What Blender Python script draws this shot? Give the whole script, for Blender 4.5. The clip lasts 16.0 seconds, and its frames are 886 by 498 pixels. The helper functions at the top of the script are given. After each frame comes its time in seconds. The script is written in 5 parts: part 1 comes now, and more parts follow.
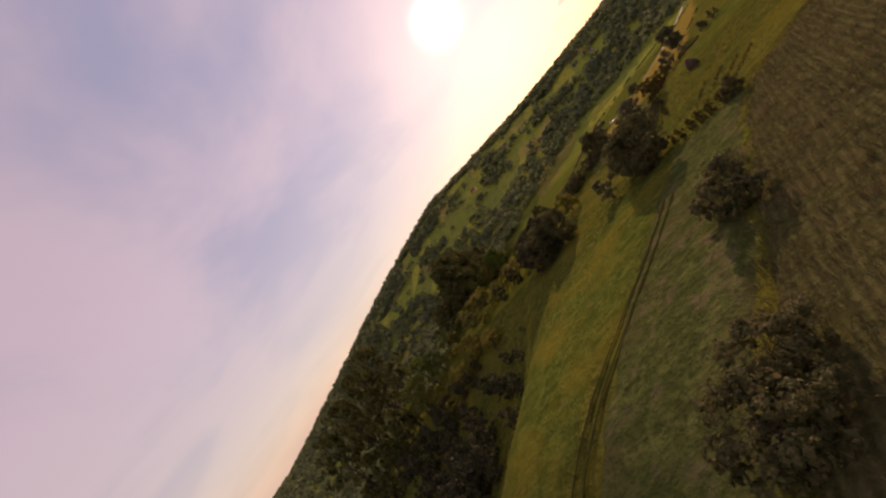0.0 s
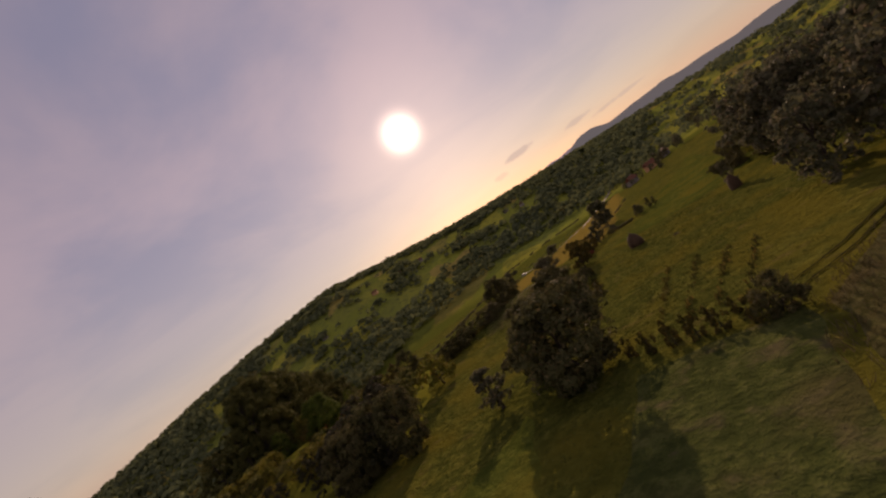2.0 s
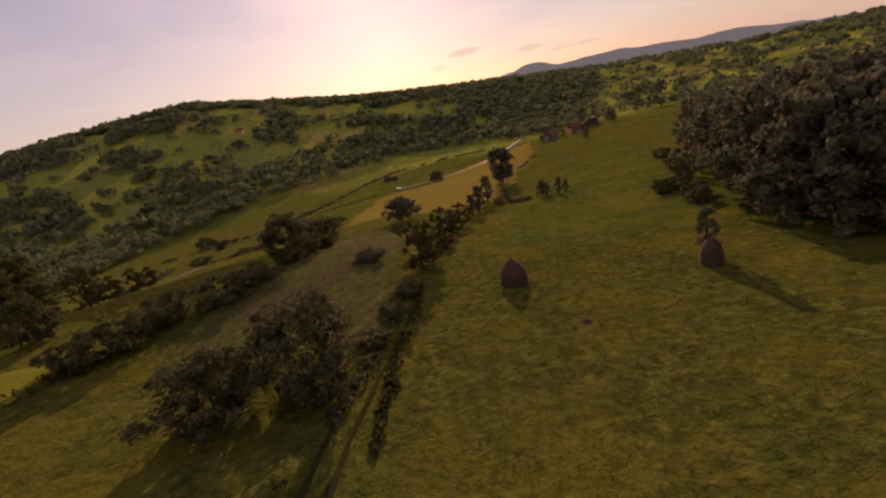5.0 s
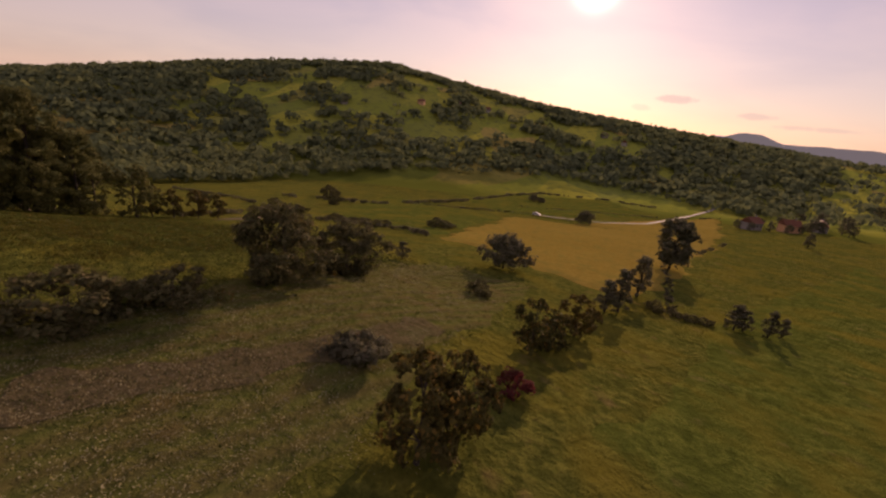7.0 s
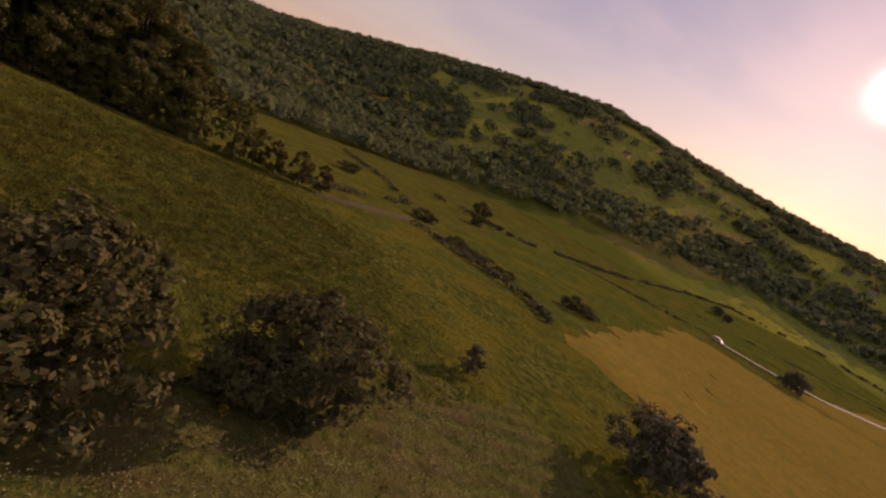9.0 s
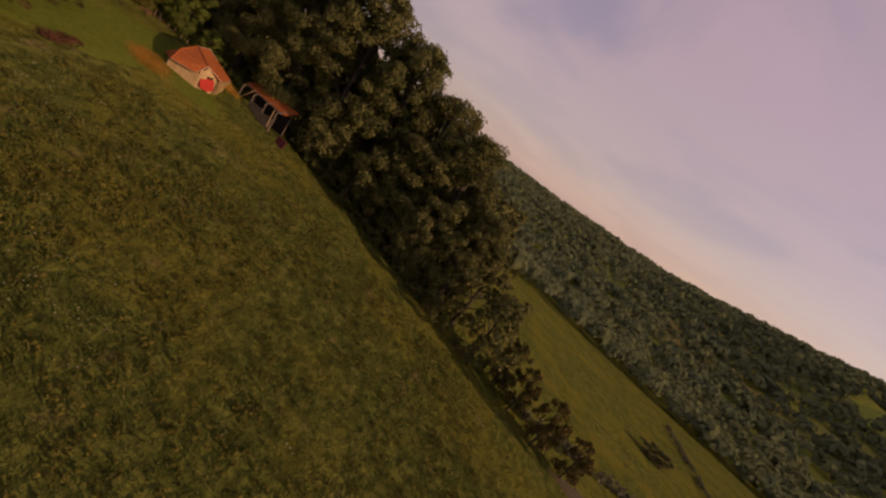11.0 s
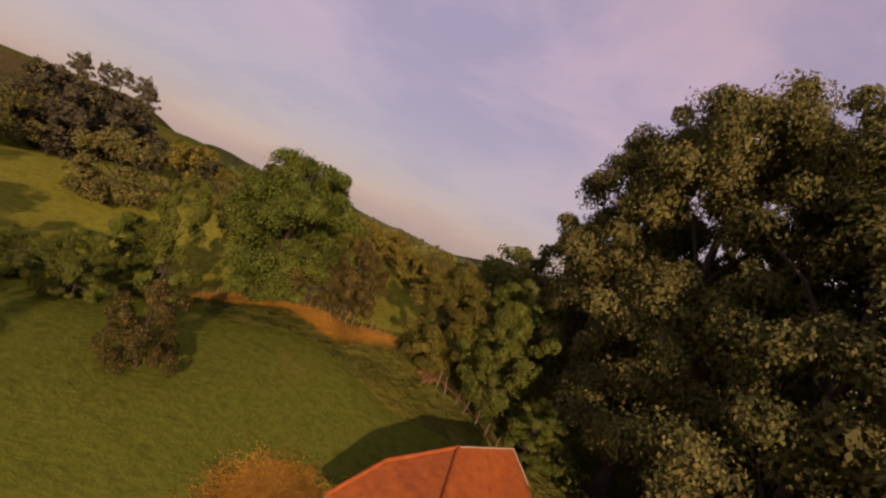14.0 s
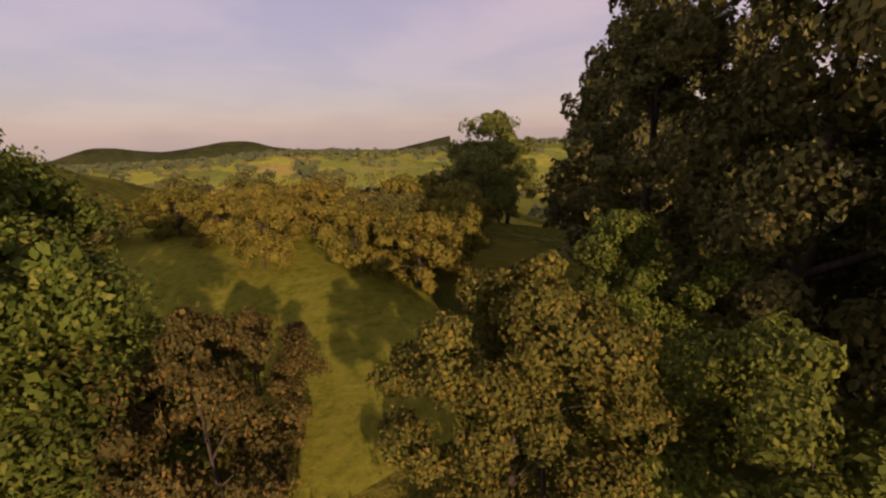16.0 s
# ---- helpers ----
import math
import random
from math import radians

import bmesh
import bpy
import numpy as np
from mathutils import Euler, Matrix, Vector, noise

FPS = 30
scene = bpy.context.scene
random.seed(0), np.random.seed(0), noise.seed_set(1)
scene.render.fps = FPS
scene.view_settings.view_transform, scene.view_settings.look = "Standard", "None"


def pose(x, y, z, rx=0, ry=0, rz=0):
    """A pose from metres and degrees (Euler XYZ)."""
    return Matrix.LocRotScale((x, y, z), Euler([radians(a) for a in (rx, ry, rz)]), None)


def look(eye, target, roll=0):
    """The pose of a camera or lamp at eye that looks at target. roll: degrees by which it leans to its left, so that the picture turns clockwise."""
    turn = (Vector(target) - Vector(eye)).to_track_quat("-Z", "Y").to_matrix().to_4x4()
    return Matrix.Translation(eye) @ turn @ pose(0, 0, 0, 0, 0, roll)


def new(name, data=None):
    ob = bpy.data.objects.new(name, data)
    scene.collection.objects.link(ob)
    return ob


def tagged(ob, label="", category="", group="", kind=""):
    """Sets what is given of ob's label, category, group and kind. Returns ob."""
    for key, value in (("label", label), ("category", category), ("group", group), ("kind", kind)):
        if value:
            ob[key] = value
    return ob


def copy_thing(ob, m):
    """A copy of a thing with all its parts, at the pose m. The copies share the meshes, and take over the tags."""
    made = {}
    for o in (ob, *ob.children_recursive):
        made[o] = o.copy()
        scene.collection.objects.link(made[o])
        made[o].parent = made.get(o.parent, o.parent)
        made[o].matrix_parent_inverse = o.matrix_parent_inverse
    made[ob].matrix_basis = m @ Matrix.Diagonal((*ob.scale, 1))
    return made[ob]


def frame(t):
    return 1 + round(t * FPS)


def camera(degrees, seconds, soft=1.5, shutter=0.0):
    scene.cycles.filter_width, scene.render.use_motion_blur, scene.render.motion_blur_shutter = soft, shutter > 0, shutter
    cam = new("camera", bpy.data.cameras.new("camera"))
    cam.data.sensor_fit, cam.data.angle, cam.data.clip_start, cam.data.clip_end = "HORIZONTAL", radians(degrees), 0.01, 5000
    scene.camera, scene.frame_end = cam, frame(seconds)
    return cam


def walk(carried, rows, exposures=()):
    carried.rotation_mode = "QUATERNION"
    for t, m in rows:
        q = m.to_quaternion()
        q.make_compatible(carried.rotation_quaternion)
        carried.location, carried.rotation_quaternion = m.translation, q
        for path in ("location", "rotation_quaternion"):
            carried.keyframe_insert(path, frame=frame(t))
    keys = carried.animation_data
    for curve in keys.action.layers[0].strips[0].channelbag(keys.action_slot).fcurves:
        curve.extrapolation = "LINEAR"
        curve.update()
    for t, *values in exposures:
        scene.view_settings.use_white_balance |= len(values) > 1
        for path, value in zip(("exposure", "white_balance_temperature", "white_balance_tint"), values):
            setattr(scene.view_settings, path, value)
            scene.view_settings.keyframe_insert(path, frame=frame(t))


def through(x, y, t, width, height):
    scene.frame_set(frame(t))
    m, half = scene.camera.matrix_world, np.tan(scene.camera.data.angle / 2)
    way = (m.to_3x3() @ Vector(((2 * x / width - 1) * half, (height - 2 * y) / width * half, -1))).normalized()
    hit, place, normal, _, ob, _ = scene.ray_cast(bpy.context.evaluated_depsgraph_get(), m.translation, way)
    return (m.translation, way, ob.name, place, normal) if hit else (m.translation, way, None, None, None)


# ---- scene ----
cam = camera(91.9, 16.0, soft=2.3)
PATH = [
    (0, (-14.18, -103.71, 30.18), (-18.619, -94.751, 30.070), -55.70),
    (0.5, (-16.94, -92.23, 27.49), (-19.915, -82.730, 28.425), -56.76),
    (1, (-18.00, -81.18, 25.87), (-20.400, -71.554, 27.143), -53.35),
    (1.5, (-17.33, -70.99, 25.13), (-19.339, -61.219, 25.801), -44.91),
    (2, (-15.68, -59.78, 24.48), (-17.043, -49.877, 24.501), -36.64),
    (2.5, (-13.55, -51.04, 24.20), (-14.511, -41.133, 23.270), -30.44),
    (3, (-10.27, -42.19, 24.06), (-10.975, -32.375, 22.291), -24.47),
    (3.2, (-9.27, -39.87, 24.25), (-10.036, -30.101, 22.246), -22.78),
    (3.7, (-6.46, -31.77, 24.13), (-6.928, -22.137, 21.475), -18.57),
    (4.2, (-4.12, -23.39, 23.74), (-4.199, -13.877, 20.643), -16.10),
    (4.8, (-1.91, -12.88, 22.96), (-1.828, -3.450, 19.639), -13.78),
    (5.3, (-0.55, -3.68, 22.12), (-0.933, 5.762, 18.859), -11.00),
    (5.5, (0.00, 0.00, 21.93), (-0.655, 9.443, 18.700), -9.65),
    (6, (1.05, 9.50, 20.84), (-0.521, 18.912, 17.834), -5.97),
    (6.5, (1.67, 17.57, 20.22), (-0.488, 26.887, 17.308), -1.14),
    (7, (1.31, 27.23, 19.84), (-1.599, 36.325, 16.881), 5.76),
    (7.5, (0.24, 35.20, 19.74), (-3.307, 44.024, 16.637), 11.86),
    (8, (-2.31, 43.75, 18.28), (-6.471, 52.302, 15.180), 15.90),
    (8.2, (-4.01, 47.42, 18.32), (-8.407, 55.803, 15.090), 18.40),
    (8.7, (-7.38, 55.48, 18.20), (-12.593, 63.364, 14.935), 22.83),
    (9.2, (-11.64, 62.36, 19.14), (-17.996, 69.375, 15.915), 24.18),
    (9.8, (-18.32, 69.41, 20.04), (-26.215, 74.731, 16.973), 25.68),
    (10.3, (-25.53, 74.59, 19.27), (-34.538, 77.859, 16.411), 29.18),
    (10.5, (-28.37, 77.07, 18.80), (-37.671, 79.470, 16.017), 31.87),
    (11, (-36.82, 81.51, 16.63), (-46.497, 81.340, 14.118), 36.51),
    (11.5, (-46.12, 82.29, 16.11), (-55.369, 79.358, 13.680), 41.85),
    (12, (-55.8, 79.0, 14.5), (-57.36, 77.82, 14.09), 47.9),
    (12.5, (-61.689, 75.117, 14.476), (-62.731, 73.436, 14.175), 45.2),
    (13, (-66.927, 71.738, 14.431), (-67.484, 69.823, 14.277), 37.8),
    (13.5, (-70.27, 65.927, 14.135), (-70.924, 64.038, 14.062), 28.5),
    (14, (-72.11, 60.98, 14.36), (-72.798, 59.104, 14.291), 23.1),
    (14.5, (-73.86, 55.931, 14.542), (-74.559, 54.058, 14.48), 16.6),
    (15, (-75.259, 51.222, 14.841), (-75.972, 49.355, 14.786), 11.2),
    (15.5, (-76.572, 46.612, 15.29), (-77.336, 44.783, 15.024), 7.6),
    (16, (-78.413, 42.265, 15.287), (-79.313, 40.559, 14.756), -1.0),
]
EXPOSURES = ((0, 0.08, 7400, 36), (1.0, -0.26, 7400, 35), (2.0, -0.48, 7400, 35), (3.0, -0.68, 7400, 35), (5.5, -0.10, 7400, 44), (8.0, -0.16, 7400, 46), (10.5, -0.38, 7400, 43), (12.5, 0.06, 7400, 46), (15, 0.06, 7400, 44), (16, 0.22, 7300, 43))

walk(cam, [(t, look(eye, target, roll)) for t, eye, target, roll in PATH], exposures=EXPOSURES)

# ---- light ----
SUN_AZ, SUN_EL = 3.2, 15.5          # degrees to the left of +y, degrees up


def toward(az, el):
    """The way towards a point of the sky, from degrees to the left of +y and up."""
    a, e = radians(az), radians(el)
    return Vector((-math.sin(a) * math.cos(e), math.cos(a) * math.cos(e), math.sin(e)))


sun_dir = toward(SUN_AZ, SUN_EL)
sun = new("sun", bpy.data.lights.new("sun", "SUN"))
sun.data.energy, sun.data.angle, sun.data.color = 4.2, radians(0.7), (1.0, 0.80, 0.54)
sun.matrix_world = toward(SUN_AZ - 10, SUN_EL).to_track_quat("Z", "Y").to_matrix().to_4x4()

world = bpy.data.worlds.new("evening_sky")
scene.world = world
world.use_nodes = True


def nd(tree, kind, at=None, **values):
    n = tree.nodes.new(kind)
    for key, value in values.items():
        n.inputs[key.replace("_", " ")].default_value = value
    return n


def ramp(tree, fac, stops, interp="LINEAR"):
    n = tree.nodes.new("ShaderNodeValToRGB")
    n.color_ramp.interpolation = interp
    e = n.color_ramp.elements
    while len(e) < len(stops):
        e.new(0.5)
    for el, (p, c) in zip(e, stops):
        el.position, el.color = p, (*c, 1)
    tree.links.new(fac, n.inputs[0])
    return n.outputs[0]


def mixc(tree, fac, a, b, mode="MIX"):
    n = tree.nodes.new("ShaderNodeMix")
    n.data_type, n.blend_type = "RGBA", mode
    for sock, v in ((n.inputs[0], fac), (n.inputs[6], a), (n.inputs[7], b)):
        if isinstance(v, (int, float)):
            sock.default_value = v
        elif isinstance(v, tuple):
            sock.default_value = (*v, 1)
        else:
            tree.links.new(v, sock)
    return n.outputs[2]


def mth(tree, op, a, b=None):
    n = tree.nodes.new("ShaderNodeMath")
    n.operation = op
    for sock, v in zip(n.inputs, (a, b)):
        if v is None:
            continue
        if isinstance(v, (int, float)):
            sock.default_value = v
        else:
            tree.links.new(v, sock)
    return n.outputs[0]


def build_sky():
    t = world.node_tree
    t.nodes.clear()
    sky = t.nodes.new("ShaderNodeTexSky")
    sky.sky_type, sky.sun_disc = "NISHITA", False
    sky.sun_elevation, sky.sun_rotation = radians(SUN_EL), radians(-SUN_AZ)
    sky.air_density, sky.dust_density, sky.ozone_density = 1.2, 0.35, 2.0
    co = t.nodes.new("ShaderNodeTexCoord")
    # thin high cloud: stretched noise over the dome
    sep = t.nodes.new("ShaderNodeSeparateXYZ")
    t.links.new(co.outputs["Generated"], sep.inputs[0])
    zc = mth(t, "ADD", mth(t, "MAXIMUM", sep.outputs[2], 0.0), 0.18)
    flat = t.nodes.new("ShaderNodeCombineXYZ")
    t.links.new(mth(t, "DIVIDE", sep.outputs[0], zc), flat.inputs[0])
    t.links.new(mth(t, "DIVIDE", sep.outputs[1], zc), flat.inputs[1])
    n1 = nd(t, "ShaderNodeTexNoise", Scale=0.9, Detail=7.0, Roughness=0.52, Distortion=0.4)
    t.links.new(flat.outputs[0], n1.inputs["Vector"])
    cover = ramp(t, n1.outputs[0], ((0.36, (0, 0, 0)), (0.60, (1, 1, 1))), "EASE")
    height = ramp(t, sep.outputs[2], ((0.0, (0.61, 0.545, 0.49)), (0.16, (0.62, 0.545, 0.51)), (0.4, (0.67, 0.565, 0.575)), (1.0, (0.62, 0.55, 0.58))))
    clear = ramp(t, sep.outputs[2], ((0.0, (0.54, 0.485, 0.455)), (0.14, (0.51, 0.465, 0.475)), (0.30, (0.42, 0.405, 0.475)), (0.5, (0.36, 0.37, 0.475)), (1.0, (0.31, 0.36, 0.52))))
    veil = mixc(t, cover, clear, height)
    # the low sky away from the sun is duller
    away = ramp(t, mth(t, "ADD", mth(t, "MULTIPLY", sep.outputs[1], 0.5), mth(t, "ADD", sep.outputs[2], 0.5)), ((0.08, (0.60, 0.66, 0.74)), (0.55, (1, 1, 1))))
    veil = mixc(t, 1.0, veil, away, "MULTIPLY")
    # the sun's aureole in the haze
    dot = t.nodes.new("ShaderNodeVectorMath")
    dot.operation = "DOT_PRODUCT"
    t.links.new(co.outputs["Generated"], dot.inputs[0])
    dot.inputs[1].default_value = sun_dir
    d = mth(t, "MAXIMUM", dot.outputs["Value"], 0.0)
    glow = mth(t, "ADD", mth(t, "MULTIPLY", mth(t, "POWER", d, 14.0), 0.032),
               mth(t, "ADD", mth(t, "MULTIPLY", mth(t, "POWER", d, 120.0), 0.035), mth(t, "MULTIPLY", mth(t, "POWER", d, 2300.0), 5.0)))
    bg1, bg2, bg3 = (t.nodes.new("ShaderNodeBackground") for _ in range(3))
    t.links.new(mixc(t, 1.0, sky.outputs[0], away, "MULTIPLY"), bg1.inputs[0])
    bg1.inputs[1].default_value = 0.045
    t.links.new(veil, bg2.inputs[0])
    bg2.inputs[1].default_value = VEIL
    bg3.inputs[0].default_value = (1.0, 0.86, 0.66, 1)
    t.links.new(glow, bg3.inputs[1])
    a1, a2, out = t.nodes.new("ShaderNodeAddShader"), t.nodes.new("ShaderNodeAddShader"), t.nodes.new("ShaderNodeOutputWorld")
    t.links.new(bg1.outputs[0], a1.inputs[0]), t.links.new(bg2.outputs[0], a1.inputs[1])
    t.links.new(a1.outputs[0], a2.inputs[0]), t.links.new(bg3.outputs[0], a2.inputs[1])
    # small low clouds drifting beside the sun
    last = a2.outputs[0]
    n2 = nd(t, "ShaderNodeTexNoise", Scale=26.0, Detail=5.0, Roughness=0.6)
    t.links.new(co.outputs["Generated"], n2.inputs["Vector"])
    for az, el, wide, high, dense in ((-7.4, 4.2, 2.4, 0.55, 0.42), (-4.1, 3.1, 1.4, 0.45, 0.22), (-15.5, 3.0, 2.2, 0.35, 0.30), (-20.5, 2.2, 4.0, 0.30, 0.26)):
        a, e = radians(az), radians(el)
        parts = []
        for vec, size in (((math.cos(a), math.sin(a), 0.0), wide), ((math.sin(a) * math.sin(e), -math.cos(a) * math.sin(e), math.cos(e)), high)):
            dp = t.nodes.new("ShaderNodeVectorMath")
            dp.operation = "DOT_PRODUCT"
            t.links.new(co.outputs["Generated"], dp.inputs[0])
            dp.inputs[1].default_value = vec
            q = mth(t, "DIVIDE", dp.outputs["Value"], math.sin(radians(size)))
            parts.append(mth(t, "MULTIPLY", q, q))
        body = mth(t, "SUBTRACT", mth(t, "ADD", 1.0, mth(t, "MULTIPLY", mth(t, "SUBTRACT", n2.outputs[0], 0.5), 2.4)), mth(t, "ADD", parts[0], parts[1]))
        front = mth(t, "GREATER_THAN", sep.outputs[1], 0.0)
        mask = mth(t, "MULTIPLY", mth(t, "MULTIPLY", ramp(t, body, ((0.0, (0, 0, 0)), (0.8, (1, 1, 1))), "EASE"), front), dense)
        bg = t.nodes.new("ShaderNodeBackground")
        bg.inputs[0].default_value = (0.53, 0.49, 0.50, 1)
        bg.inputs[1].default_value = 0.9
        mx = t.nodes.new("ShaderNodeMixShader")
        t.links.new(mask, mx.inputs[0]), t.links.new(last, mx.inputs[1]), t.links.new(bg.outputs[0], mx.inputs[2])
        last = mx.outputs[0]
    t.links.new(last, out.inputs[0])


VEIL = 0.62
build_sky()

# ---- materials ----


def material(name):
    m = bpy.data.materials.new(name)
    m.use_nodes = True
    t = m.node_tree
    b = t.nodes["Principled BSDF"]
    b.inputs["Roughness"].default_value = 0.9
    b.inputs["Specular IOR Level"].default_value = 0.15
    return m, t, b


def place(t, scale=(1, 1, 1)):
    g = t.nodes.new("ShaderNodeNewGeometry")
    mp = t.nodes.new("ShaderNodeMapping")
    mp.inputs["Scale"].default_value = scale
    t.links.new(g.outputs["Position"], mp.inputs[0])
    return mp.outputs[0]


def noisy(t, scale, detail=4.0, vec=None, rough=0.55):
    n = nd(t, "ShaderNodeTexNoise", Scale=scale, Detail=detail, Roughness=rough)
    t.links.new(vec if vec is not None else place(t), n.inputs["Vector"])
    return n.outputs[0]


def bump(t, b, height, strength, distance):
    n = t.nodes.new("ShaderNodeBump")
    n.inputs["Strength"].default_value, n.inputs["Distance"].default_value = strength, distance
    t.links.new(height, n.inputs["Height"])
    t.links.new(n.outputs[0], b.inputs["Normal"])


def land_material(name, dark, mid, light, dry, fine=2.2, dryness=0.58, row=None, bumpy=0.35, tuft=0.0, olive=(0.140, 0.122, 0.018)):
    """Grass or crop land: tussocks, patches and dry spots at three sizes, with rows where it was sown."""
    m, t, b = material(name)
    b.inputs["Specular IOR Level"].default_value = 0.0
    v = place(t)
    big, med, sml = noisy(t, 0.035, 3, v), noisy(t, 0.33, 5, v), noisy(t, fine, 6, v, 0.7)
    c = ramp(t, sml, ((0.36, dark), (0.50, mid), (0.66, light)))
    c = mixc(t, ramp(t, big, ((0.38, (0, 0, 0)), (0.66, (1, 1, 1)))), c, mixc(t, 0.45, c, light))
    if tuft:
        # hollows between tufts darkened in the colour, for the contrast of low sun
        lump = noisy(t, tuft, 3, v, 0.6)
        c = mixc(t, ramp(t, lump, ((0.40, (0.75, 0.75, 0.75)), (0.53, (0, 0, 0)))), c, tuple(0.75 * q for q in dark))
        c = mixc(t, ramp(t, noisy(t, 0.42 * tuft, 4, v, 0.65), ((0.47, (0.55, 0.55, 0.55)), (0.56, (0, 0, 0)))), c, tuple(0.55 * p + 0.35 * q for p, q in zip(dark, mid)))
        c = mixc(t, ramp(t, noisy(t, 0.11, 4, v), ((0.46, (0, 0, 0)), (0.64, (0.7, 0.7, 0.7)))), c, olive)
    c = mixc(t, ramp(t, med, ((dryness, (0, 0, 0)), (dryness + 0.16, (1, 1, 1)))), c, dry)
    h = mth(t, "ADD", sml, mth(t, "MULTIPLY", med, 0.8))
    if tuft:
        h = mth(t, "ADD", h, mth(t, "MULTIPLY", lump, 1.4))
    if row:
        w = nd(t, "ShaderNodeTexWave", Scale=row[0], Distortion=row[2], Detail=3.0)
        mp = t.nodes.new("ShaderNodeMapping")
        mp.inputs["Rotation"].default_value = (0, 0, radians(row[1]))
        t.links.new(v, mp.inputs[0])
        t.links.new(mp.outputs[0], w.inputs["Vector"])
        c = mixc(t, mth(t, "MULTIPLY", w.outputs["Fac"], row[3]), c, row[4])
        h = mth(t, "ADD", h, mth(t, "MULTIPLY", w.outputs["Fac"], 0.5))
    t.links.new(c, b.inputs["Base Color"])
    bump(t, b, h, bumpy, 0.5)
    return m


def leaf_material(name, dark, light, turn, through=0.35, gloss=0.12):
    """Foliage: each leaf its own shade, thin enough to let the low sun through."""
    m, t, b = material(name)
    dark = tuple(0.8 * p + 0.2 * q for p, q in zip(dark, light))
    g = t.nodes.new("ShaderNodeNewGeometry")
    oi = t.nodes.new("ShaderNodeObjectInfo")
    c = ramp(t, g.outputs["Random Per Island"], ((0.0, dark), (0.5, light), (0.80, light), (0.90, turn), (1.0, turn)))
    c = mixc(t, mth(t, "MULTIPLY", oi.outputs["Random"], 0.28), c, turn)
    patch = ramp(t, noisy(t, 0.55, 3), ((0.35, (0.62, 0.62, 0.62)), (0.65, (1.15, 1.15, 1.15))))
    c = mixc(t, 1.0, c, patch, "MULTIPLY")
    t.links.new(c, b.inputs["Base Color"])
    b.inputs["Roughness"].default_value = 0.72
    b.inputs["Specular IOR Level"].default_value = gloss
    tr = t.nodes.new("ShaderNodeBsdfTranslucent")
    t.links.new(c, tr.inputs[0])
    mx = t.nodes.new("ShaderNodeMixShader")
    mx.inputs[0].default_value = through
    t.links.new(b.outputs[0], mx.inputs[1]), t.links.new(tr.outputs[0], mx.inputs[2])
    t.links.new(mx.outputs[0], t.nodes["Material Output"].inputs[0])
    return m


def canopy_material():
    """Woods on the hills: each crown its own shade of dull green, a little autumn in some; haze is put into the
    colours.
    """
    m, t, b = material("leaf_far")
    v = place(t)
    # greens lightened and blued to stand in for haze over the distance
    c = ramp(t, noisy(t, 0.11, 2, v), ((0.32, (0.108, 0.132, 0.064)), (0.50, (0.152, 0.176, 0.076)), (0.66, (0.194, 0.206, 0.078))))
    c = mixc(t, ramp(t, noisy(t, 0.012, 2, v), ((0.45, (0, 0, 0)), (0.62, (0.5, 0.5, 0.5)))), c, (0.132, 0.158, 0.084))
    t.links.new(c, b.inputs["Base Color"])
    b.inputs["Specular IOR Level"].default_value = 0.0
    g = t.nodes.new("ShaderNodeNewGeometry")
    soft = t.nodes.new("ShaderNodeVectorMath")
    soft.operation = "ADD"
    t.links.new(g.outputs["Normal"], soft.inputs[0])
    soft.inputs[1].default_value = (0, 0.1, 1.1)
    unit = t.nodes.new("ShaderNodeVectorMath")
    unit.operation = "NORMALIZE"
    t.links.new(soft.outputs[0], unit.inputs[0])
    t.links.new(unit.outputs[0], b.inputs["Normal"])
    tr = t.nodes.new("ShaderNodeBsdfTranslucent")
    t.links.new(c, tr.inputs[0])
    mx = t.nodes.new("ShaderNodeMixShader")
    mx.inputs[0].default_value = 0.40
    t.links.new(b.outputs[0], mx.inputs[1]), t.links.new(tr.outputs[0], mx.inputs[2])
    t.links.new(mx.outputs[0], t.nodes["Material Output"].inputs[0])
    return m


def stuff_material(name, a, b_, scale=3.0, rough=0.85, stretch=(1, 1, 1), bumpy=0.3, dist=0.03, spec=0.15):
    m, t, b = material(name)
    v = place(t, stretch)
    n1, n2 = noisy(t, scale, 6, v, 0.65), noisy(t, scale * 0.18, 3, v)
    c = mixc(t, ramp(t, n1, ((0.3, (0, 0, 0)), (0.7, (1, 1, 1)))), a, b_)
    c = mixc(t, mth(t, "MULTIPLY", n2, 0.5), c, tuple(x * 0.6 for x in a))
    t.links.new(c, b.inputs["Base Color"])
    b.inputs["Roughness"].default_value = rough
    b.inputs["Specular IOR Level"].default_value = spec
    bump(t, b, n1, bumpy, dist)
    return m


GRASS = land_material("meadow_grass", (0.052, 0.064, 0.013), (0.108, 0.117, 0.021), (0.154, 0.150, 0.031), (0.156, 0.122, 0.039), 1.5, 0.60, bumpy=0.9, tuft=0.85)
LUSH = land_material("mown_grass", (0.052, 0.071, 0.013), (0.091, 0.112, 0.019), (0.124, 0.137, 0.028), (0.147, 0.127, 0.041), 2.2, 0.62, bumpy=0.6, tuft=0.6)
YARD = land_material("short_yard_grass", (0.049, 0.064, 0.009), (0.083, 0.102, 0.013), (0.112, 0.127, 0.019), (0.137, 0.119, 0.024), 2.6, 0.58, bumpy=0.4)
